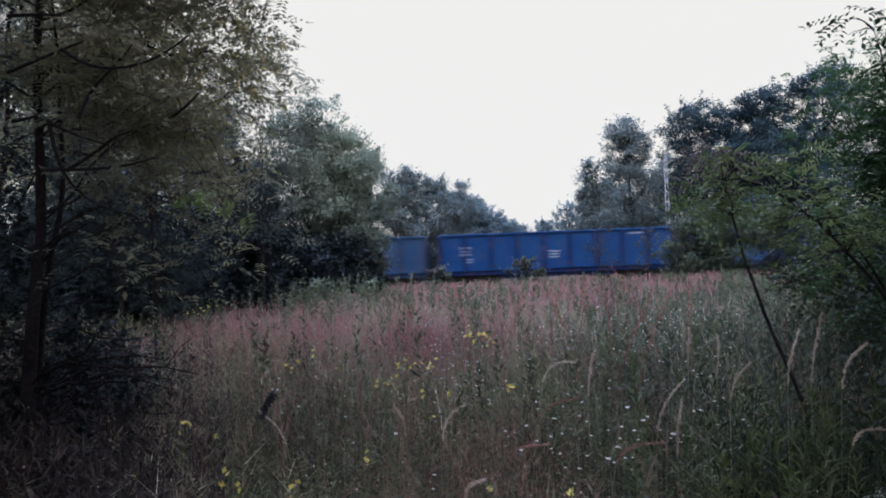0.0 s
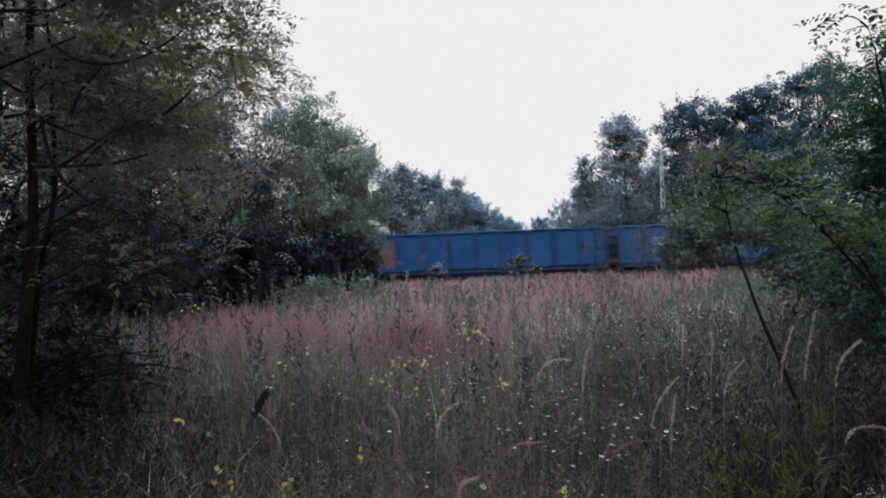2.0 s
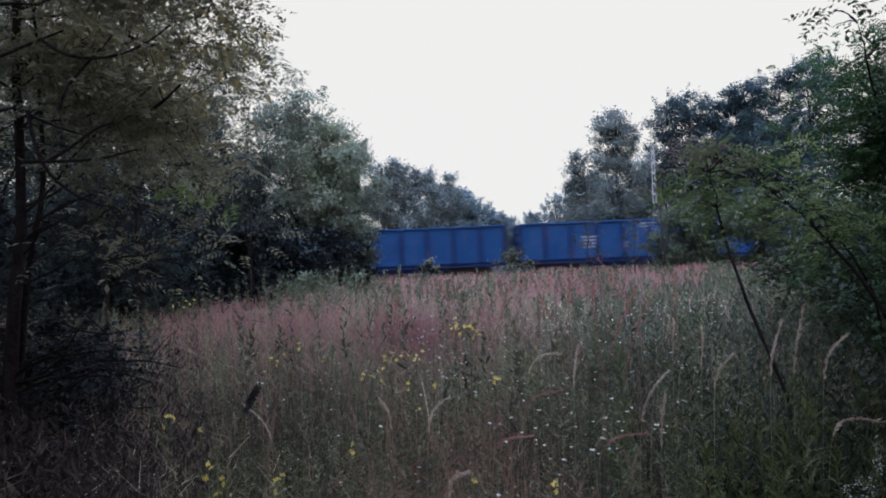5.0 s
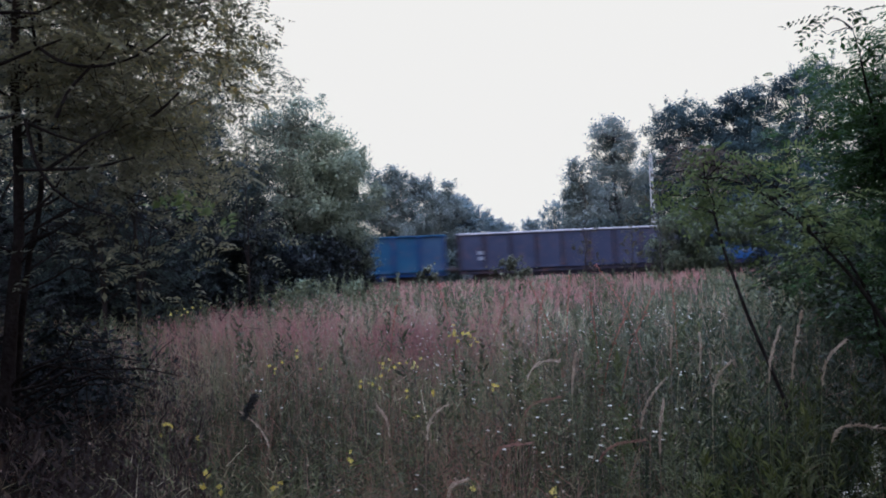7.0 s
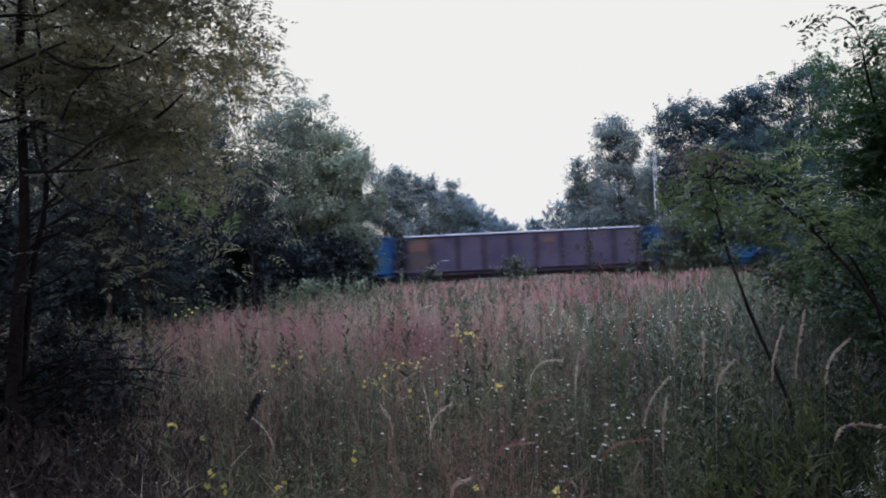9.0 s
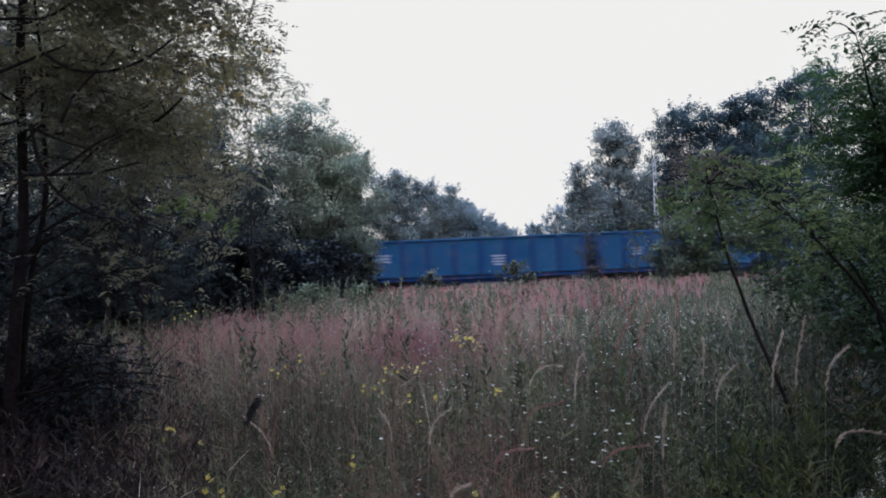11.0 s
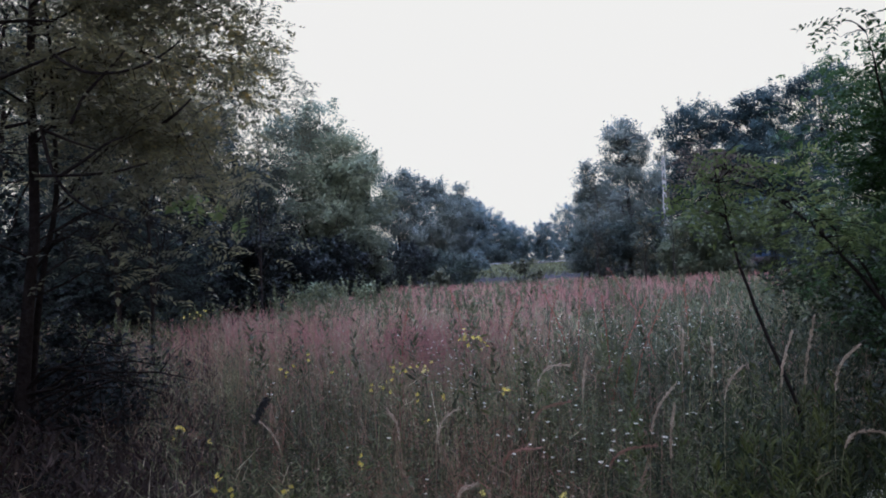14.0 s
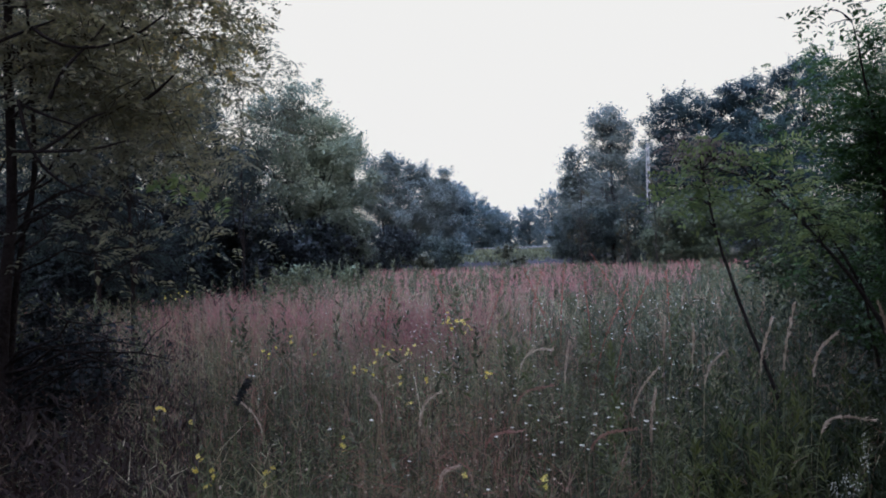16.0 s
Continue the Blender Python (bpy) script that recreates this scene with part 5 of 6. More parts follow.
def wagon(k, paint, rim, label, odd=None, marks=(), splashes=()):
    """An open high-sided freight wagon. odd: bays with another paint; marks: bars of writing (bay, height, width, tall, lines)."""
    odd = odd or {}
    th = thing("freight_wagon", pose(0, TRACK_Y, RAIL_Z), label, "freight wagon", "wagons of the passing train")
    body = PAINTS[paint]
    bm = bmesh.new()
    box(bm, -BODY_L / 2, BODY_L / 2, -1.3, 1.3, Z_FLOOR - 0.1, Z_FLOOR, 0)
    part("wagon_floor", bm, STEEL, th)
    for s in (-1, 1):
        bm = bmesh.new()
        box(bm, -BODY_L / 2, BODY_L / 2, s * 1.33 - 0.06, s * 1.33 + 0.06, Z_FLOOR - 0.24, Z_FLOOR - 0.002, 0.01)
        box(bm, -3.2, 3.2, s * 1.22 - 0.05, s * 1.22 + 0.05, Z_FLOOR - 0.45, Z_FLOOR - 0.22, 0.02)
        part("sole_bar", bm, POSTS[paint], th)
        wall = link_part("side_wall", shared_box("wall_sill", (-BODY_L / 2, BODY_L / 2, -0.06, 0.06, Z_FLOOR, Z_FLOOR + 0.14), body), th)
        wall.location = (0, s * WALL_Y, 0)
        bay = BODY_L / BAYS
        for b in range(BAYS):
            m = PAINTS[odd.get(b, paint)]
            p = link_part("panel", shared_box("panel", (-bay / 2, bay / 2, -0.025, 0.025, Z_FLOOR + 0.14, Z_TOP - 0.1), m, 0), wall)
            p.location = (-BODY_L / 2 + bay * (b + 0.5), 0, 0)
        for b in range(BAYS + 1):
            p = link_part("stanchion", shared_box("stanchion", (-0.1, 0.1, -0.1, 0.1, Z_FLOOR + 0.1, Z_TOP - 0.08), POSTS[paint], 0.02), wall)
            p.location = (min(max(-BODY_L / 2 + bay * b, -BODY_L / 2 + 0.08), BODY_L / 2 - 0.08), s * 0.03, 0)
        rail_me = shared_box("top_rail", (-BODY_L / 2, BODY_L / 2, -0.1, 0.1, Z_TOP - 0.1, Z_TOP), RIM_WORN if rim else body, 0.02)
        r = link_part("top_rail", rail_me, th, "worn pale top rail" if rim else "")
        r.location = (0, s * WALL_Y, 0)
    for e in (-1, 1):
        end = link_part("end_wall", shared_box("end_wall", (-0.03, 0.03, -WALL_Y + 0.03, WALL_Y - 0.03, Z_FLOOR, Z_TOP - 0.02), body), th)
        end.location = (e * (BODY_L / 2 - 0.05), 0, 0)
        for z in (1.6, 2.1, 2.6, 3.0):
            p = link_part("end_rib", shared_box("end_rib", (-0.05, 0.05, -WALL_Y, WALL_Y, -0.05, 0.05), body), end)
            p.location = (e * 0.06, 0, z)
        bm = bmesh.new()
        box(bm, -0.08, 0.08, -1.38, 1.38, 0.92, 1.19, 0.015)
        hb = part("head_stock", bm, STEEL, th)
        hb.location = (e * (BODY_L / 2 - 0.06), 0, 0)
        for s in (-1, 1):
            bm = bmesh.new()
            rod(bm, (0, 0, 0), (e * 0.26, 0, 0), 0.09)
            rod(bm, (e * 0.26, 0, 0), (e * 0.325, 0, 0), 0.21, 0.2, 18)
            bf = part("buffer", bm, STEEL, th)
            bf.location = (e * (BODY_L / 2 + 0.03), s * 0.875, 1.05)
        bm = bmesh.new()
        rod(bm, (0, 0, 0), (e * 0.22, 0, 0), 0.05)
        rod(bm, (e * 0.2, 0, 0), (e * 0.35, 0, -0.1), 0.04)
        hk = part("coupling", bm, STEEL, th)
        hk.location = (e * (BODY_L / 2), 0, 1.0)
        bg = link_part("bogie", BOGIE_ME, th)
        bg.location = (e * 4.5, 0, 0)
        for a in (-0.9, 0.9):
            ws = link_part("wheelset", WHEEL_ME, bg)
            WHEELSETS.append((ws, a))
    for b, z, w, tall in splashes:
        bm = bmesh.new()
        box(bm, -w / 2, w / 2, -0.003, 0.003, z - tall / 2, z + tall / 2, 0)
        box(bm, -w * 0.3, w * 0.4, -0.003, 0.003, z + tall / 2 + 0.002, z + tall * 0.8, 0)
        sp = part("paint_splash", bm, PAINTS["orange"], th, "orange sprayed patch")
        sp.location = (-BODY_L / 2 + BODY_L / BAYS * (b + 0.5), -WALL_Y - 0.036, 0)
    for b, z, w, tall, lines in marks:
        bm = bmesh.new()
        for i in range(lines):
            zz = z - i * tall * 1.6
            ww = w * (1, 0.8, 0.92, 0.7)[i % 4]
            box(bm, -ww / 2, ww / 2, -0.004, 0.004, zz - tall / 2, zz + tall / 2)
        mk = part("marking", bm, WHITE_MARK, th, "white painted lettering, illegible")
        mk.location = (-BODY_L / 2 + BODY_L / BAYS * (b + 0.5), -WALL_Y - 0.03, 0)
    return k, th


TRAIN = [
    wagon(0, "steel", False, "grey-blue open freight wagon with a pale end panel", {0: "steel"}, [(0.2, 2.45, 0.5, 0.09, 3), (0.6, 1.55, 0.4, 0.09, 1)]),
    wagon(1, "sky", False, "blue open freight wagon with worn paint", {5: "sky"}, [(0.8, 2.25, 0.75, 0.11, 3), (5.2, 2.0, 0.8, 0.1, 4)]),
    wagon(2, "sky", False, "blue open freight wagon with worn paint", {}, [(1, 2.1, 0.6, 0.1, 3)]),
    wagon(3, "maroon", True, "faded brown open freight wagon with a pale rim", {0: "primer"}, [(1, 1.6, 0.3, 0.08, 1)], [(0, 2.4, 0.9, 0.5), (5.0, 2.5, 0.7, 0.25)]),
    wagon(4, "sky", False, "bright blue open freight wagon with white lettering", {8: "steel"}, [(2.2, 2.1, 0.55, 0.09, 3), (0.4, 1.5, 0.4, 0.08, 1)]),
    wagon(5, "lilac", True, "faded grey-violet open freight wagon with a pale rim", {}, [(0.4, 1.95, 0.5, 0.2, 2)]),
    wagon(6, "deep", False, "deep blue open freight wagon with white lettering", {}, [(1, 2.3, 0.5, 0.1, 2), (1, 1.6, 0.4, 0.1, 2)]),
    wagon(7, "deep", False, "deep blue open freight wagon with white lettering", {}, [(2.2, 2.2, 0.8, 0.12, 4), (4.4, 2.85, 0.9, 0.11, 2), (3.6, 1.8, 0.35, 0.12, 2), (7.5, 1.5, 0.5, 0.1, 1)]),
    wagon(8, "teal", True, "teal blue open freight wagon with a dull beige end panel", {0: "pale"}, [(0.8, 1.6, 0.4, 0.1, 1)]),
    wagon(9, "teal", False, "teal blue open freight wagon with an orange patch", {}, [(0.5, 1.5, 0.35, 0.08, 2)], [(0.1, 1.75, 0.95, 1.15)]),
    wagon(10, "steel", False, "pale grey-blue open freight wagon", {}, [(0.6, 1.55, 0.5, 0.09, 1), (1, 2.3, 0.6, 0.1, 3)]),
    wagon(11, "deep", False, "deep blue open freight wagon with white lettering", {}, [(0.5, 2.3, 0.6, 0.12, 3), (0.6, 1.65, 0.5, 0.1, 2), (3.9, 1.95, 0.6, 0.1, 3), (7, 2.8, 0.8, 0.1, 1)]),
    wagon(12, "steel", False, "grey-blue open freight wagon", {}, []),
    wagon(13, "deep", False, "deep blue open freight wagon", {}, []),
]
for ws, a in WHEELSETS:
    ws.location = (a, 0, 0.46)


def dock_stalk(points, seed):
    """A rust-red dead dock stalk with knots of seed."""
    rng = np.random.default_rng(seed)
    pts = np.array(points, float)
    base = pts[0].copy()
    th = thing("dock_stalk", pose(*base), "rust-brown leaning dock stalk with dry seeds", "weed", "dock stalks in the meadow")
    q = np.linspace(0, 1, 10)
    line = np.stack([np.interp(q, np.linspace(0, 1, len(pts)), (pts - base)[:, k]) for k in range(3)], 1)
    V, F = tubes([(line, np.linspace(0.006, 0.003, 10))], 5)
    link_part("stalk", raw_mesh("stalk", V, F, RUST_STALK, True), th)
    f = rng.uniform(0.55, 1, 90)
    C = np.stack([np.interp(f, q, line[:, i]) for i in range(3)], 1) + rng.normal(0, 0.014, (90, 3))
    V, F = leaf_quads(rng, C, 0.022, 0.6)
    tagged(link_part("seed_head", raw_mesh("seed_head", V, F, RUST_STALK), th), kind="stuff")


dock_stalk([(1.37, 7.50, -0.01), (1.23, 7.50, 0.71), (0.98, 7.50, 1.34)], 700)
dock_stalk([(1.62, 7.00, -0.01), (1.58, 7.00, 0.78), (1.54, 7.00, 1.19)], 701)
dock_stalk([(1.44, 6.50, -0.01), (1.60, 6.50, 0.64), (1.86, 6.50, 1.20)], 702)
dock_stalk([(1.63, 6.50, -0.01), (1.79, 6.50, 0.66), (2.05, 6.50, 1.22)], 703)
dock_stalk([(0.50, 8.00, -0.01), (0.62, 8.00, 0.64), (0.81, 8.00, 1.17)], 704)
dock_stalk([(0.23, 9.00, -0.01), (0.11, 9.00, 0.85), (-0.02, 9.00, 1.30)], 705)
dock_stalk([(1.63, 9.00, -0.01), (1.67, 9.00, 0.78), (1.73, 9.00, 1.30)], 706)
dock_stalk([(-0.65, 8.00, -0.01), (-0.57, 8.00, 0.76), (-0.49, 8.00, 1.15)], 707)
dock_stalk([(2.72, 9.00, -0.01), (2.49, 9.00, 0.75), (2.08, 9.00, 1.44)], 708)
dock_stalk([(1.18, 9.00, -0.01), (1.30, 9.00, 0.80), (1.43, 9.00, 1.24)], 709)
dock_stalk([(2.76, 8.00, -0.01), (2.75, 8.00, 0.82), (2.73, 8.00, 1.22)], 710)


def goldenrod(x, y, h, seed):
    """A leafy upright stem whose narrow leaves stand out all round, brighter towards the tip."""
    rng = np.random.default_rng(seed)
    th = thing("goldenrod", pose(x, y, float(ground_z(x, y)), 0, 0, rng.uniform(0, 360)), "leafy upright goldenrod before flowering", "plant", "goldenrods in the meadow")
    for k in range(rng.integers(2, 4)):
        foot = np.array([rng.normal(0, 0.05), rng.normal(0, 0.05), 0.0])
        tip = foot + [rng.normal(0, 0.05), rng.normal(0, 0.05), h * rng.uniform(0.85, 1.0)]
        line = bent(rng, foot, tip, 0.02, 8)
        V, F = tubes([(line, np.linspace(0.005, 0.002, 8))], 5)
        stem = link_part("stem", raw_mesh("stem", V, F, WEED, True), th)
        n = 62
        f = np.sort(rng.uniform(0.2, 1, n))
        C = np.stack([np.interp(f, np.linspace(0, 1, 8), line[:, i]) for i in range(3)], 1)
        a = np.arange(n) * 2.4
        rise = 0.25 + 1.3 * f ** 3
        dirs = np.stack([np.cos(a), np.sin(a), rise + rng.normal(0, 0.15, n)], 1)
        V, F = leaf_quads(rng, C, (0.13 - 0.075 * f)[:, None], 0.15, 0, dirs)
        link_part("leaves", raw_mesh("leaves", V, F, WEED_BRIGHT), stem)


def white_spike(x, y, h, seed):
    """A spike of many tiny white flowers."""
    rng = np.random.default_rng(seed)
    th = thing("flower_spike", pose(x, y, float(ground_z(x, y))), "spike of tiny white flowers on a green stem", "flower", "white flower spikes")
    line = bent(rng, (0.03, 0, 0), (rng.normal(-0.02, 0.02), 0, h), 0.03, 8)
    V, F = tubes([(line, np.linspace(0.004, 0.002, 8))], 5)
    link_part("stem", raw_mesh("stem", V, F, WEED, True), th)
    f = rng.uniform(0.84, 1, 70)
    C = np.stack([np.interp(f, np.linspace(0, 1, 8), line[:, i]) for i in range(3)], 1) + rng.normal(0, 0.009, (70, 3))
    V, F = leaf_quads(rng, C, 0.006, 0.8)
    link_part("blossom", raw_mesh("blossom", V, F, PETAL_WHITE), th, "dense tiny white blossoms")


# leafy goldenrod stands: place, height
goldenrod(1.62, 3.30, 0.90, 600)
goldenrod(1.42, 3.10, 0.87, 601)
goldenrod(1.62, 3.10, 0.87, 602)
goldenrod(1.34, 3.20, 0.80, 603)
goldenrod(1.91, 3.40, 0.85, 604)
goldenrod(2.22, 3.60, 0.91, 605)
goldenrod(1.69, 2.90, 0.79, 606)
goldenrod(1.17, 3.10, 0.78, 607)
goldenrod(1.22, 3.60, 0.83, 608)
goldenrod(1.03, 3.80, 0.83, 609)
goldenrod(1.48, 6.50, 1.00, 610)
goldenrod(1.61, 5.20, 0.93, 611)
goldenrod(2.00, 4.80, 0.92, 612)
goldenrod(1.29, 5.00, 0.88, 613)
goldenrod(2.10, 4.60, 0.90, 614)
goldenrod(2.26, 4.20, 0.88, 615)
goldenrod(1.34, 2.70, 0.72, 616)
goldenrod(1.17, 2.70, 0.70, 617)
goldenrod(0.94, 2.70, 0.69, 618)
goldenrod(0.70, 5.20, 0.88, 619)
goldenrod(0.67, 7.00, 0.99, 620)
goldenrod(2.34, 6.50, 0.96, 621)
white_spike(1.63, 2.60, 0.82, 640)
white_spike(1.49, 2.50, 0.73, 641)
white_spike(1.55, 2.50, 0.72, 642)
white_spike(1.46, 2.50, 0.70, 643)

# dark seed spike and a fallen pale stalk among the grass


def seed_spike(x, y, h, seed):
    rng = np.random.default_rng(seed)
    th = thing("seed_spike", pose(x, y, float(ground_z(x, y))), "dark withered seed spike leaning in the grass", "weed")
    p = np.array([(0, 0, 0), (-0.01, 0, h * 0.5), (0.0, 0, h * 0.87), (0.075, 0, h)])
    V, F = tubes([(p, (0.003, 0.0025, 0.004, 0.002))], 6)
    link_part("stalk", raw_mesh("stalk", V, F, WEED, True), th)
    f = rng.uniform(0, 1, 320)[:, None]
    C = p[2] * (1 - f) + p[3] * f + rng.normal(0, 0.005, (320, 3)) * (1.1 - 0.7 * f)
    V, F = leaf_quads(rng, C, 0.022, 0.6)
    link_part("seed_head", raw_mesh("seed_head", V, F, SEED_DARK), th)


seed_spike(-1.06, 3.6, 0.94, 500)
plume([(-0.86, 3.6, 0.0), (-0.88, 3.6, 0.4), (-0.92, 3.6, 0.7), (-1.0, 3.6, 0.78), (-1.06, 3.6, 0.83)], 501, 0.004)

# ---- beyond the track: gravel yard, road with cars, guard rail, pole ----
CAR_ROAD_Z = 0.03


def far_ground():
    bm = bmesh.new()
    vs = [bm.verts.new(p) for p in ((-2, 52, 0.0), (12, 52, 0.0), (40, 139, 0.03), (-30, 139, 0.03))]
    bm.faces.new(vs)
    structure("gravel_yard", bm, GRAVEL, "dark cinder yard beyond the railway line", "yard")
    bm = bmesh.new()
    box(bm, -400, 400, 140, 158, -0.2, CAR_ROAD_Z, 0)
    structure("road", bm, ASPHALT, "grey asphalt road crossing in the distance", "road")
    bm = bmesh.new()
    for y in (139.7, 158.3):
        box(bm, -400, 400, y - 0.15, y + 0.15, -0.2, 0.2, 0.02)
    structure("kerb", bm, ASPHALT, "low dark kerb along the road", "kerb")


far_ground()


def guard_rail():
    th = thing("guard_rail", pose(0, 159.6, 0), "long galvanised guard rail beside the road", "guard rail")
    bm = bmesh.new()
    prof = [(0, 0.45), (-0.08, 0.52), (0, 0.6), (-0.08, 0.68), (0, 0.75)]
    a = [bm.verts.new((-60, y, z)) for y, z in prof]
    b = [bm.verts.new((90, y, z)) for y, z in prof]
    for k in range(4):
        bm.faces.new((a[k], b[k], b[k + 1], a[k + 1]))
    bmesh.ops.solidify(bm, geom=bm.faces[:], thickness=0.02)
    part("beam", bm, ZINC, th)
    me = shared_box("post", (-0.06, 0.06, 0.02, 0.14, -0.1, 0.72), ZINC)
    for k in range(38):
        link_part("post", me, th).location = (-58 + k * 4, 0, 0)


def lattice_pole(x, y, h):
    """A concrete line pole: two legs joined by rungs."""
    th = thing("line_pole", pose(x, y, -0.2), "pale concrete ladder pole among the trees", "pole")
    for s in (-1, 1):
        bm = bmesh.new()
        rod(bm, (s * 0.15, 0, 0), (s * 0.07, 0, h), 0.045, 0.035, 8)
        part("leg", bm, CONCRETE, th)
    for k in range(11):
        z = 0.8 + k * (h - 1.2) / 10
        w = 0.15 + (0.07 - 0.15) * z / h
        bm = bmesh.new()
        box(bm, -w, w, -0.04, 0.04, z - 0.07, z + 0.07, 0.01)
        part("rung", bm, CONCRETE, th)


lattice_pole(14.9, 46.6, 8.4)
CAR_PAINT = surface("white_car_paint", [(0.3, (0.72, 0.73, 0.75)), (0.7, (0.8, 0.81, 0.82))], 0.6, 0.25, 0.0, 0.0, 10)
CAR_GREY = surface("silver_car_paint", [(0.3, (0.5, 0.51, 0.53)), (0.7, (0.6, 0.61, 0.63))], 0.6, 0.25, 0.5, 0.0, 10)
CAR_GLASS = surface("dark_car_glass", [(0.3, (0.02, 0.022, 0.025)), (0.7, (0.035, 0.04, 0.045))], 1, 0.08, 0.0, 0.0, 10)
TYRE = surface("tyre_rubber", [(0.3, (0.018, 0.018, 0.018)), (0.7, (0.03, 0.03, 0.03))], 4, 0.8, 0, 0.2, 40)
LENS = surface("headlight_lens", [(0.3, (0.7, 0.7, 0.68)), (0.7, (0.8, 0.8, 0.78))], 4, 0.1, 0, 0, 40)
RED_LENS = surface("tail_light_lens", [(0.3, (0.4, 0.02, 0.02)), (0.7, (0.5, 0.03, 0.03))], 4, 0.1, 0, 0, 40)


def loft(bm, prof, y0, y1, inset):
    """A shell from a side outline: narrower towards the top."""
    rings = []
    for y, f in ((y0, 1), (y1, -1)):
        rings.append([bm.verts.new((x, y + f * inset * max(0, z - 0.85), z)) for x, z in prof])
    n = len(prof)
    for k in range(n):
        j = (k + 1) % n
        bm.faces.new((rings[0][k], rings[0][j], rings[1][j], rings[1][k]))
    bm.faces.new(rings[0][::-1])
    bm.faces.new(rings[1])
    bmesh.ops.recalc_face_normals(bm, faces=bm.faces[:])


def passenger_car(paint, label):
    th = thing("passenger_car", pose(0, 150, CAR_ROAD_Z), label, "car", "cars on the far road")
    bm = bmesh.new()
    loft(bm, [(-2.15, 0.3), (2.15, 0.3), (2.2, 0.62), (2.05, 0.82), (1.1, 0.95), (0.35, 1.42), (-1.0, 1.46), (-1.75, 1.32), (-2.1, 0.95), (-2.2, 0.6)], -0.86, 0.86, 0.3)
    bmesh.ops.bevel(bm, geom=bm.edges[:], offset=0.03, segments=2, affect="EDGES")
    part("body", bm, paint, th)
    for s in (-1, 1):
        bm = bmesh.new()
        q = [(0.95, 0.98), (0.35, 1.34), (-0.95, 1.38), (-1.6, 1.25), (-1.75, 0.98)]
        f = [[bm.verts.new((x, s * (0.875 - 0.3 * (z - 0.85) + e), z)) for x, z in q] for e in (0.0, -0.03)]
        bm.faces.new(f[0])
        bm.faces.new(f[1][::-1])
        for k in range(5):
            bm.faces.new((f[0][k], f[1][k], f[1][(k + 1) % 5], f[0][(k + 1) % 5]))
        bmesh.ops.recalc_face_normals(bm, faces=bm.faces[:])
        part("side_window", bm, CAR_GLASS, th)
        for x in (-1.32, 1.35):
            bm = bmesh.new()
            rod(bm, (0, -0.1, 0), (0, 0.1, 0), 0.31, None, 20)
            wh = part("wheel", bm, TYRE, th)
            wh.location = (x, s * 0.78, 0.31)
            bm = bmesh.new()
            rod(bm, (0, -0.11, 0), (0, 0.11, 0), 0.19, None, 14)
            part("hubcap", bm, CAR_GREY, wh)
        bm = bmesh.new()
        box(bm, 2.06, 2.2, s * 0.6 - 0.18, s * 0.6 + 0.18, 0.62, 0.76, 0.02)
        part("headlight", bm, LENS, th)
        bm = bmesh.new()
        box(bm, -2.22, -2.08, s * 0.66 - 0.14, s * 0.66 + 0.14, 0.72, 0.95, 0.02)
        part("tail_light", bm, RED_LENS, th)
    for (xa, za), (xb, zb) in (((1.12, 0.985), (0.4, 1.425)), ((-2.02, 1.05), (-1.72, 1.36))):
        bm = bmesh.new()
        w = [bm.verts.new((x, s * (0.74 - 0.3 * (z - 0.85)), z)) for x, z in ((xa, za), (xb, zb)) for s in (-1, 1)]
        bm.faces.new((w[0], w[1], w[3], w[2]))
        bmesh.ops.solidify(bm, geom=bm.faces[:], thickness=0.03)
        part("windscreen", bm, CAR_GLASS, th)
    return th


MOVING_CARS = [(passenger_car(CAR_PAINT, "white hatchback driving along the far lane of the road"), 152.0, 21.9, -20.6),
               (passenger_car(CAR_GREY, "silver hatchback driving along the near lane of the road"), 147.0, 12.0, 23.0)]
guard_rail()


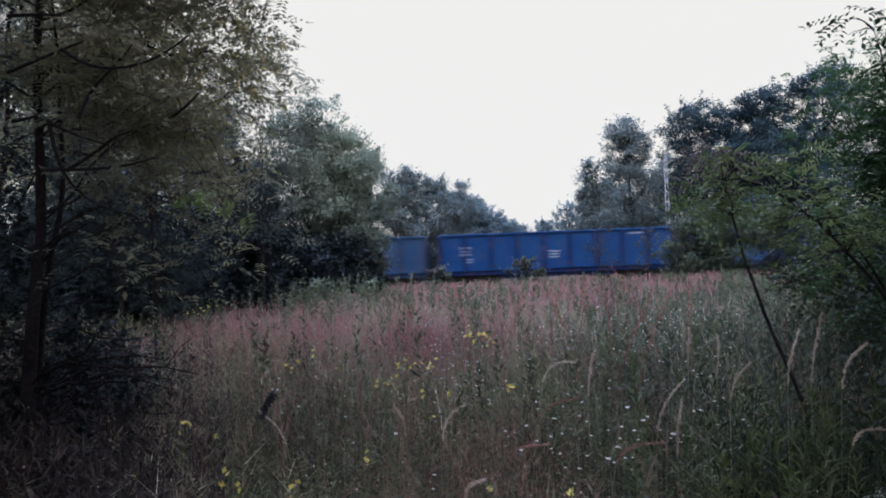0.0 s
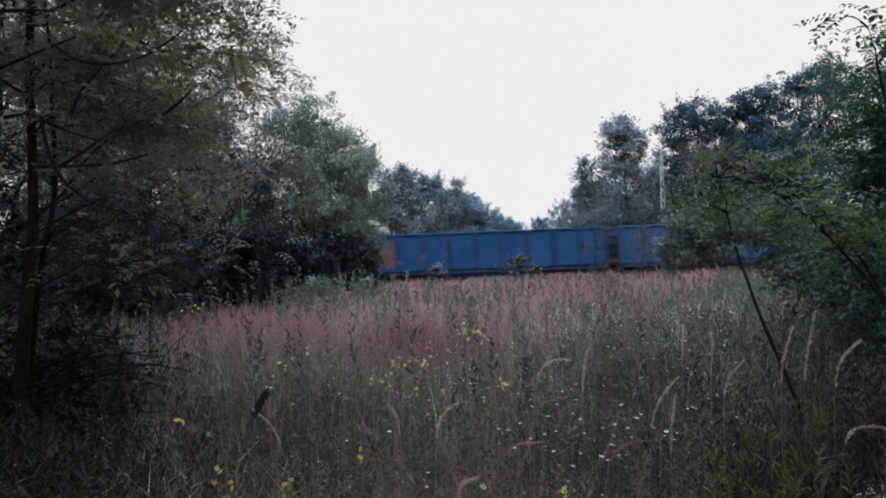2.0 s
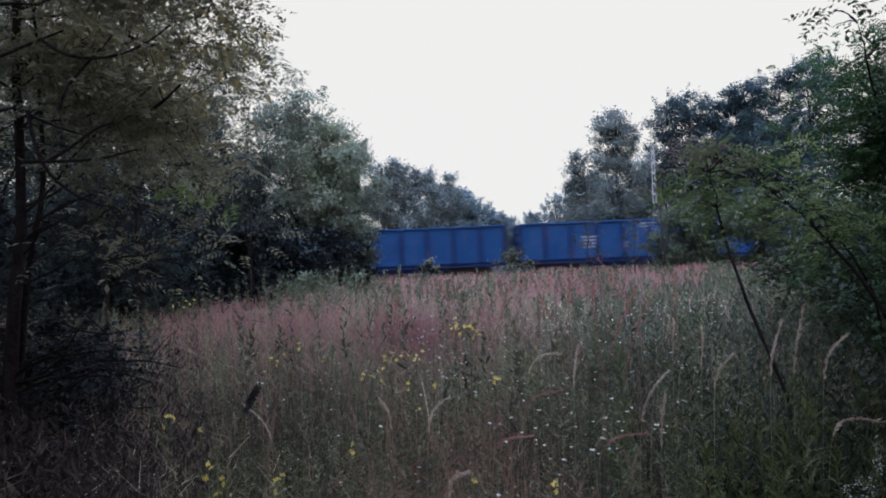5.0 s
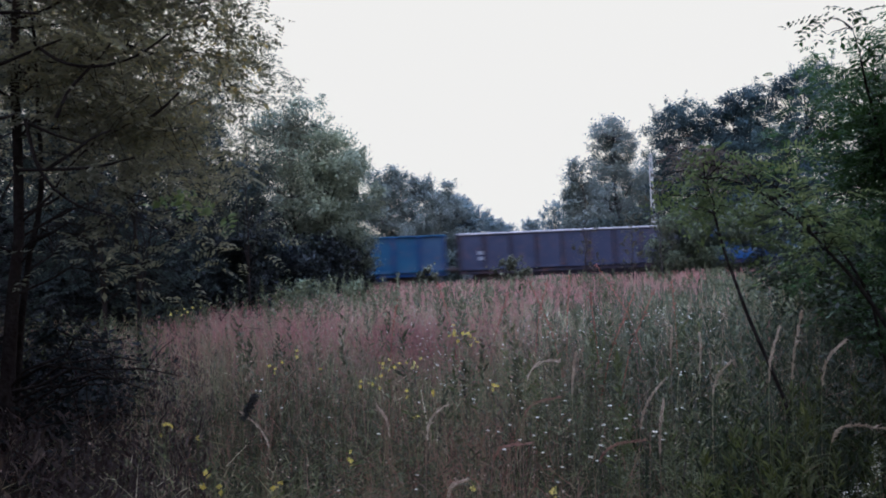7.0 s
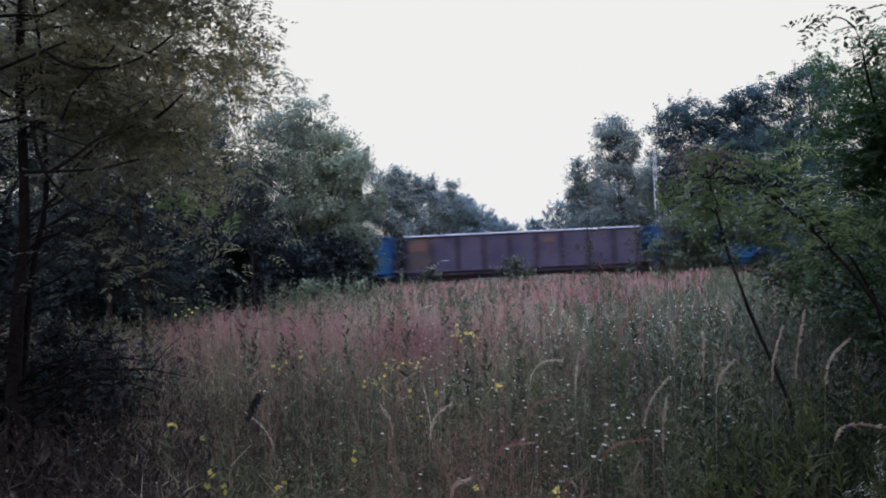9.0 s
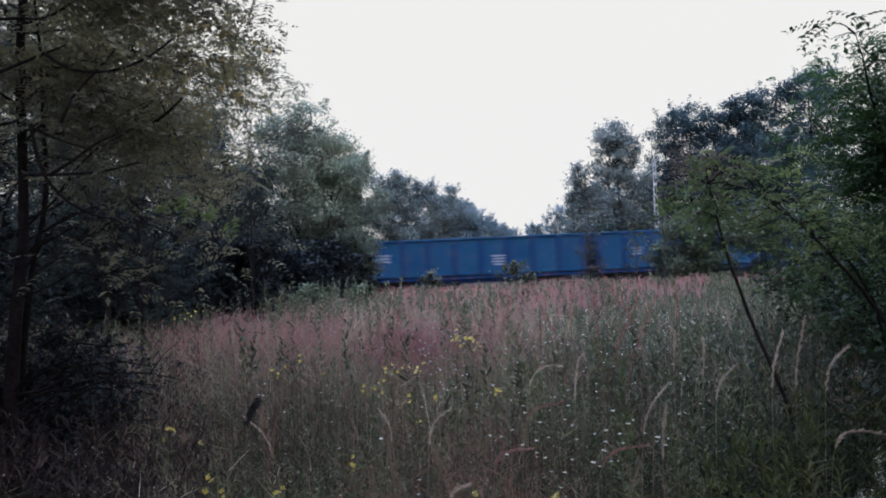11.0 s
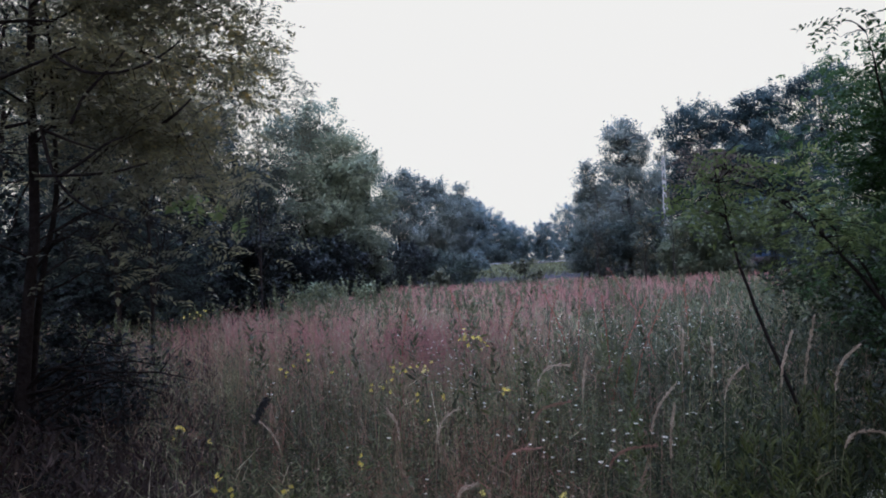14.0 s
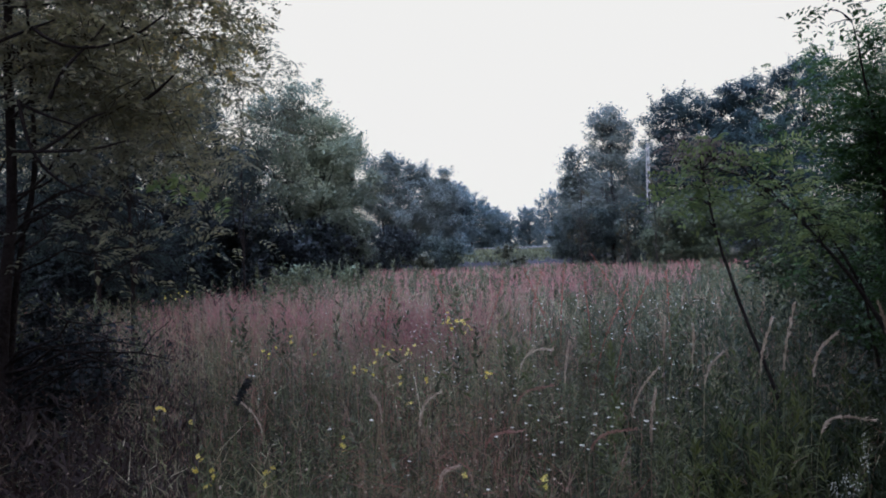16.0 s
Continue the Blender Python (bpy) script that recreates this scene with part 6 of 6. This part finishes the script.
def far_forest():
    """The wood that closes the horizon, crowns of many clumps."""
    rng = np.random.default_rng(77)
    C = []
    for x in np.arange(-260, 300, 6.0):
        y = 215 + rng.uniform(0, 30) + abs(x - 30) * 0.1
        h = rng.uniform(7.5, 10.5)
        m = 480
        u = unit(rng.normal(0, 1, (m, 3))) * rng.uniform(0.3, 1, (m, 1)) ** 0.5
        C.append(np.array([x, y, h * 0.5]) + u * [4.5, 4.0, h * 0.5])
    C = np.concatenate(C)
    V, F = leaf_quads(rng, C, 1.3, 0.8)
    tagged(new("far_forest", raw_mesh("far_forest", V, F, LEAF_FAR)), "distant wood closing the horizon, tinted with blue-green haze", "forest", "", "stuff")


far_forest()


def yard_scrub():
    """Low scrub and tall weeds over the yard between the railway and the road."""
    rng = np.random.default_rng(78)
    n = 900
    y = rng.uniform(54, 138, n)
    x = 1.0 + (y - 52) * 0.15 + rng.uniform(-1, 1, n) * (7 + (y - 52) * 0.3)
    h = rng.uniform(0.25, 0.8, n)
    k = 16
    C = np.stack([x, y, np.zeros(n)], 1)[:, None] + rng.normal(0, 1, (n, k, 3)) * [0.5, 0.5, 0] + np.stack([0 * h, 0 * h, h], 1)[:, None] * rng.uniform(0, 1, (n, k, 1))
    V, F = leaf_quads(rng, C.reshape(-1, 3), 0.3, 0.5, 0, unit(rng.normal(0, 0.5, (n * k, 3)) + [0, 0, 1]))
    tagged(new("yard_scrub", raw_mesh("yard_scrub", V, F, FORB_OLIVE)), "low brownish scrub over the cinder yard", "scrub", "", "stuff")


yard_scrub()


# ---- what moves ----


def gap_x(t):
    """Where the train's last wagon ends, along the track."""
    return TRAIN_X0 + TRAIN_V * t + TRAIN_A * t * t


def motions():
    times = [0, 2, 4, 6, 8, 10, 12, 14, 16]
    for k, th in TRAIN:
        walk(th, [(t, pose(gap_x(t) + CAR_L * (k + 0.5), TRACK_Y, RAIL_Z)) for t in times])
    for ob, lane, x0, v in MOVING_CARS:
        walk(ob, [(t, pose(x0 + v * (t - 14.6), lane, CAR_ROAD_Z, 0, 0, 180 if v < 0 else 0)) for t in (0, 8, 16)])
    turns = [(i / 30, -math.degrees((gap_x(i / 30) - gap_x(0)) / 0.46)) for i in range(481)]
    for ws, a in WHEELSETS:
        walk(ws, [(t, pose(a, 0, 0.46, 0, -deg, 0)) for t, deg in turns])


motions()
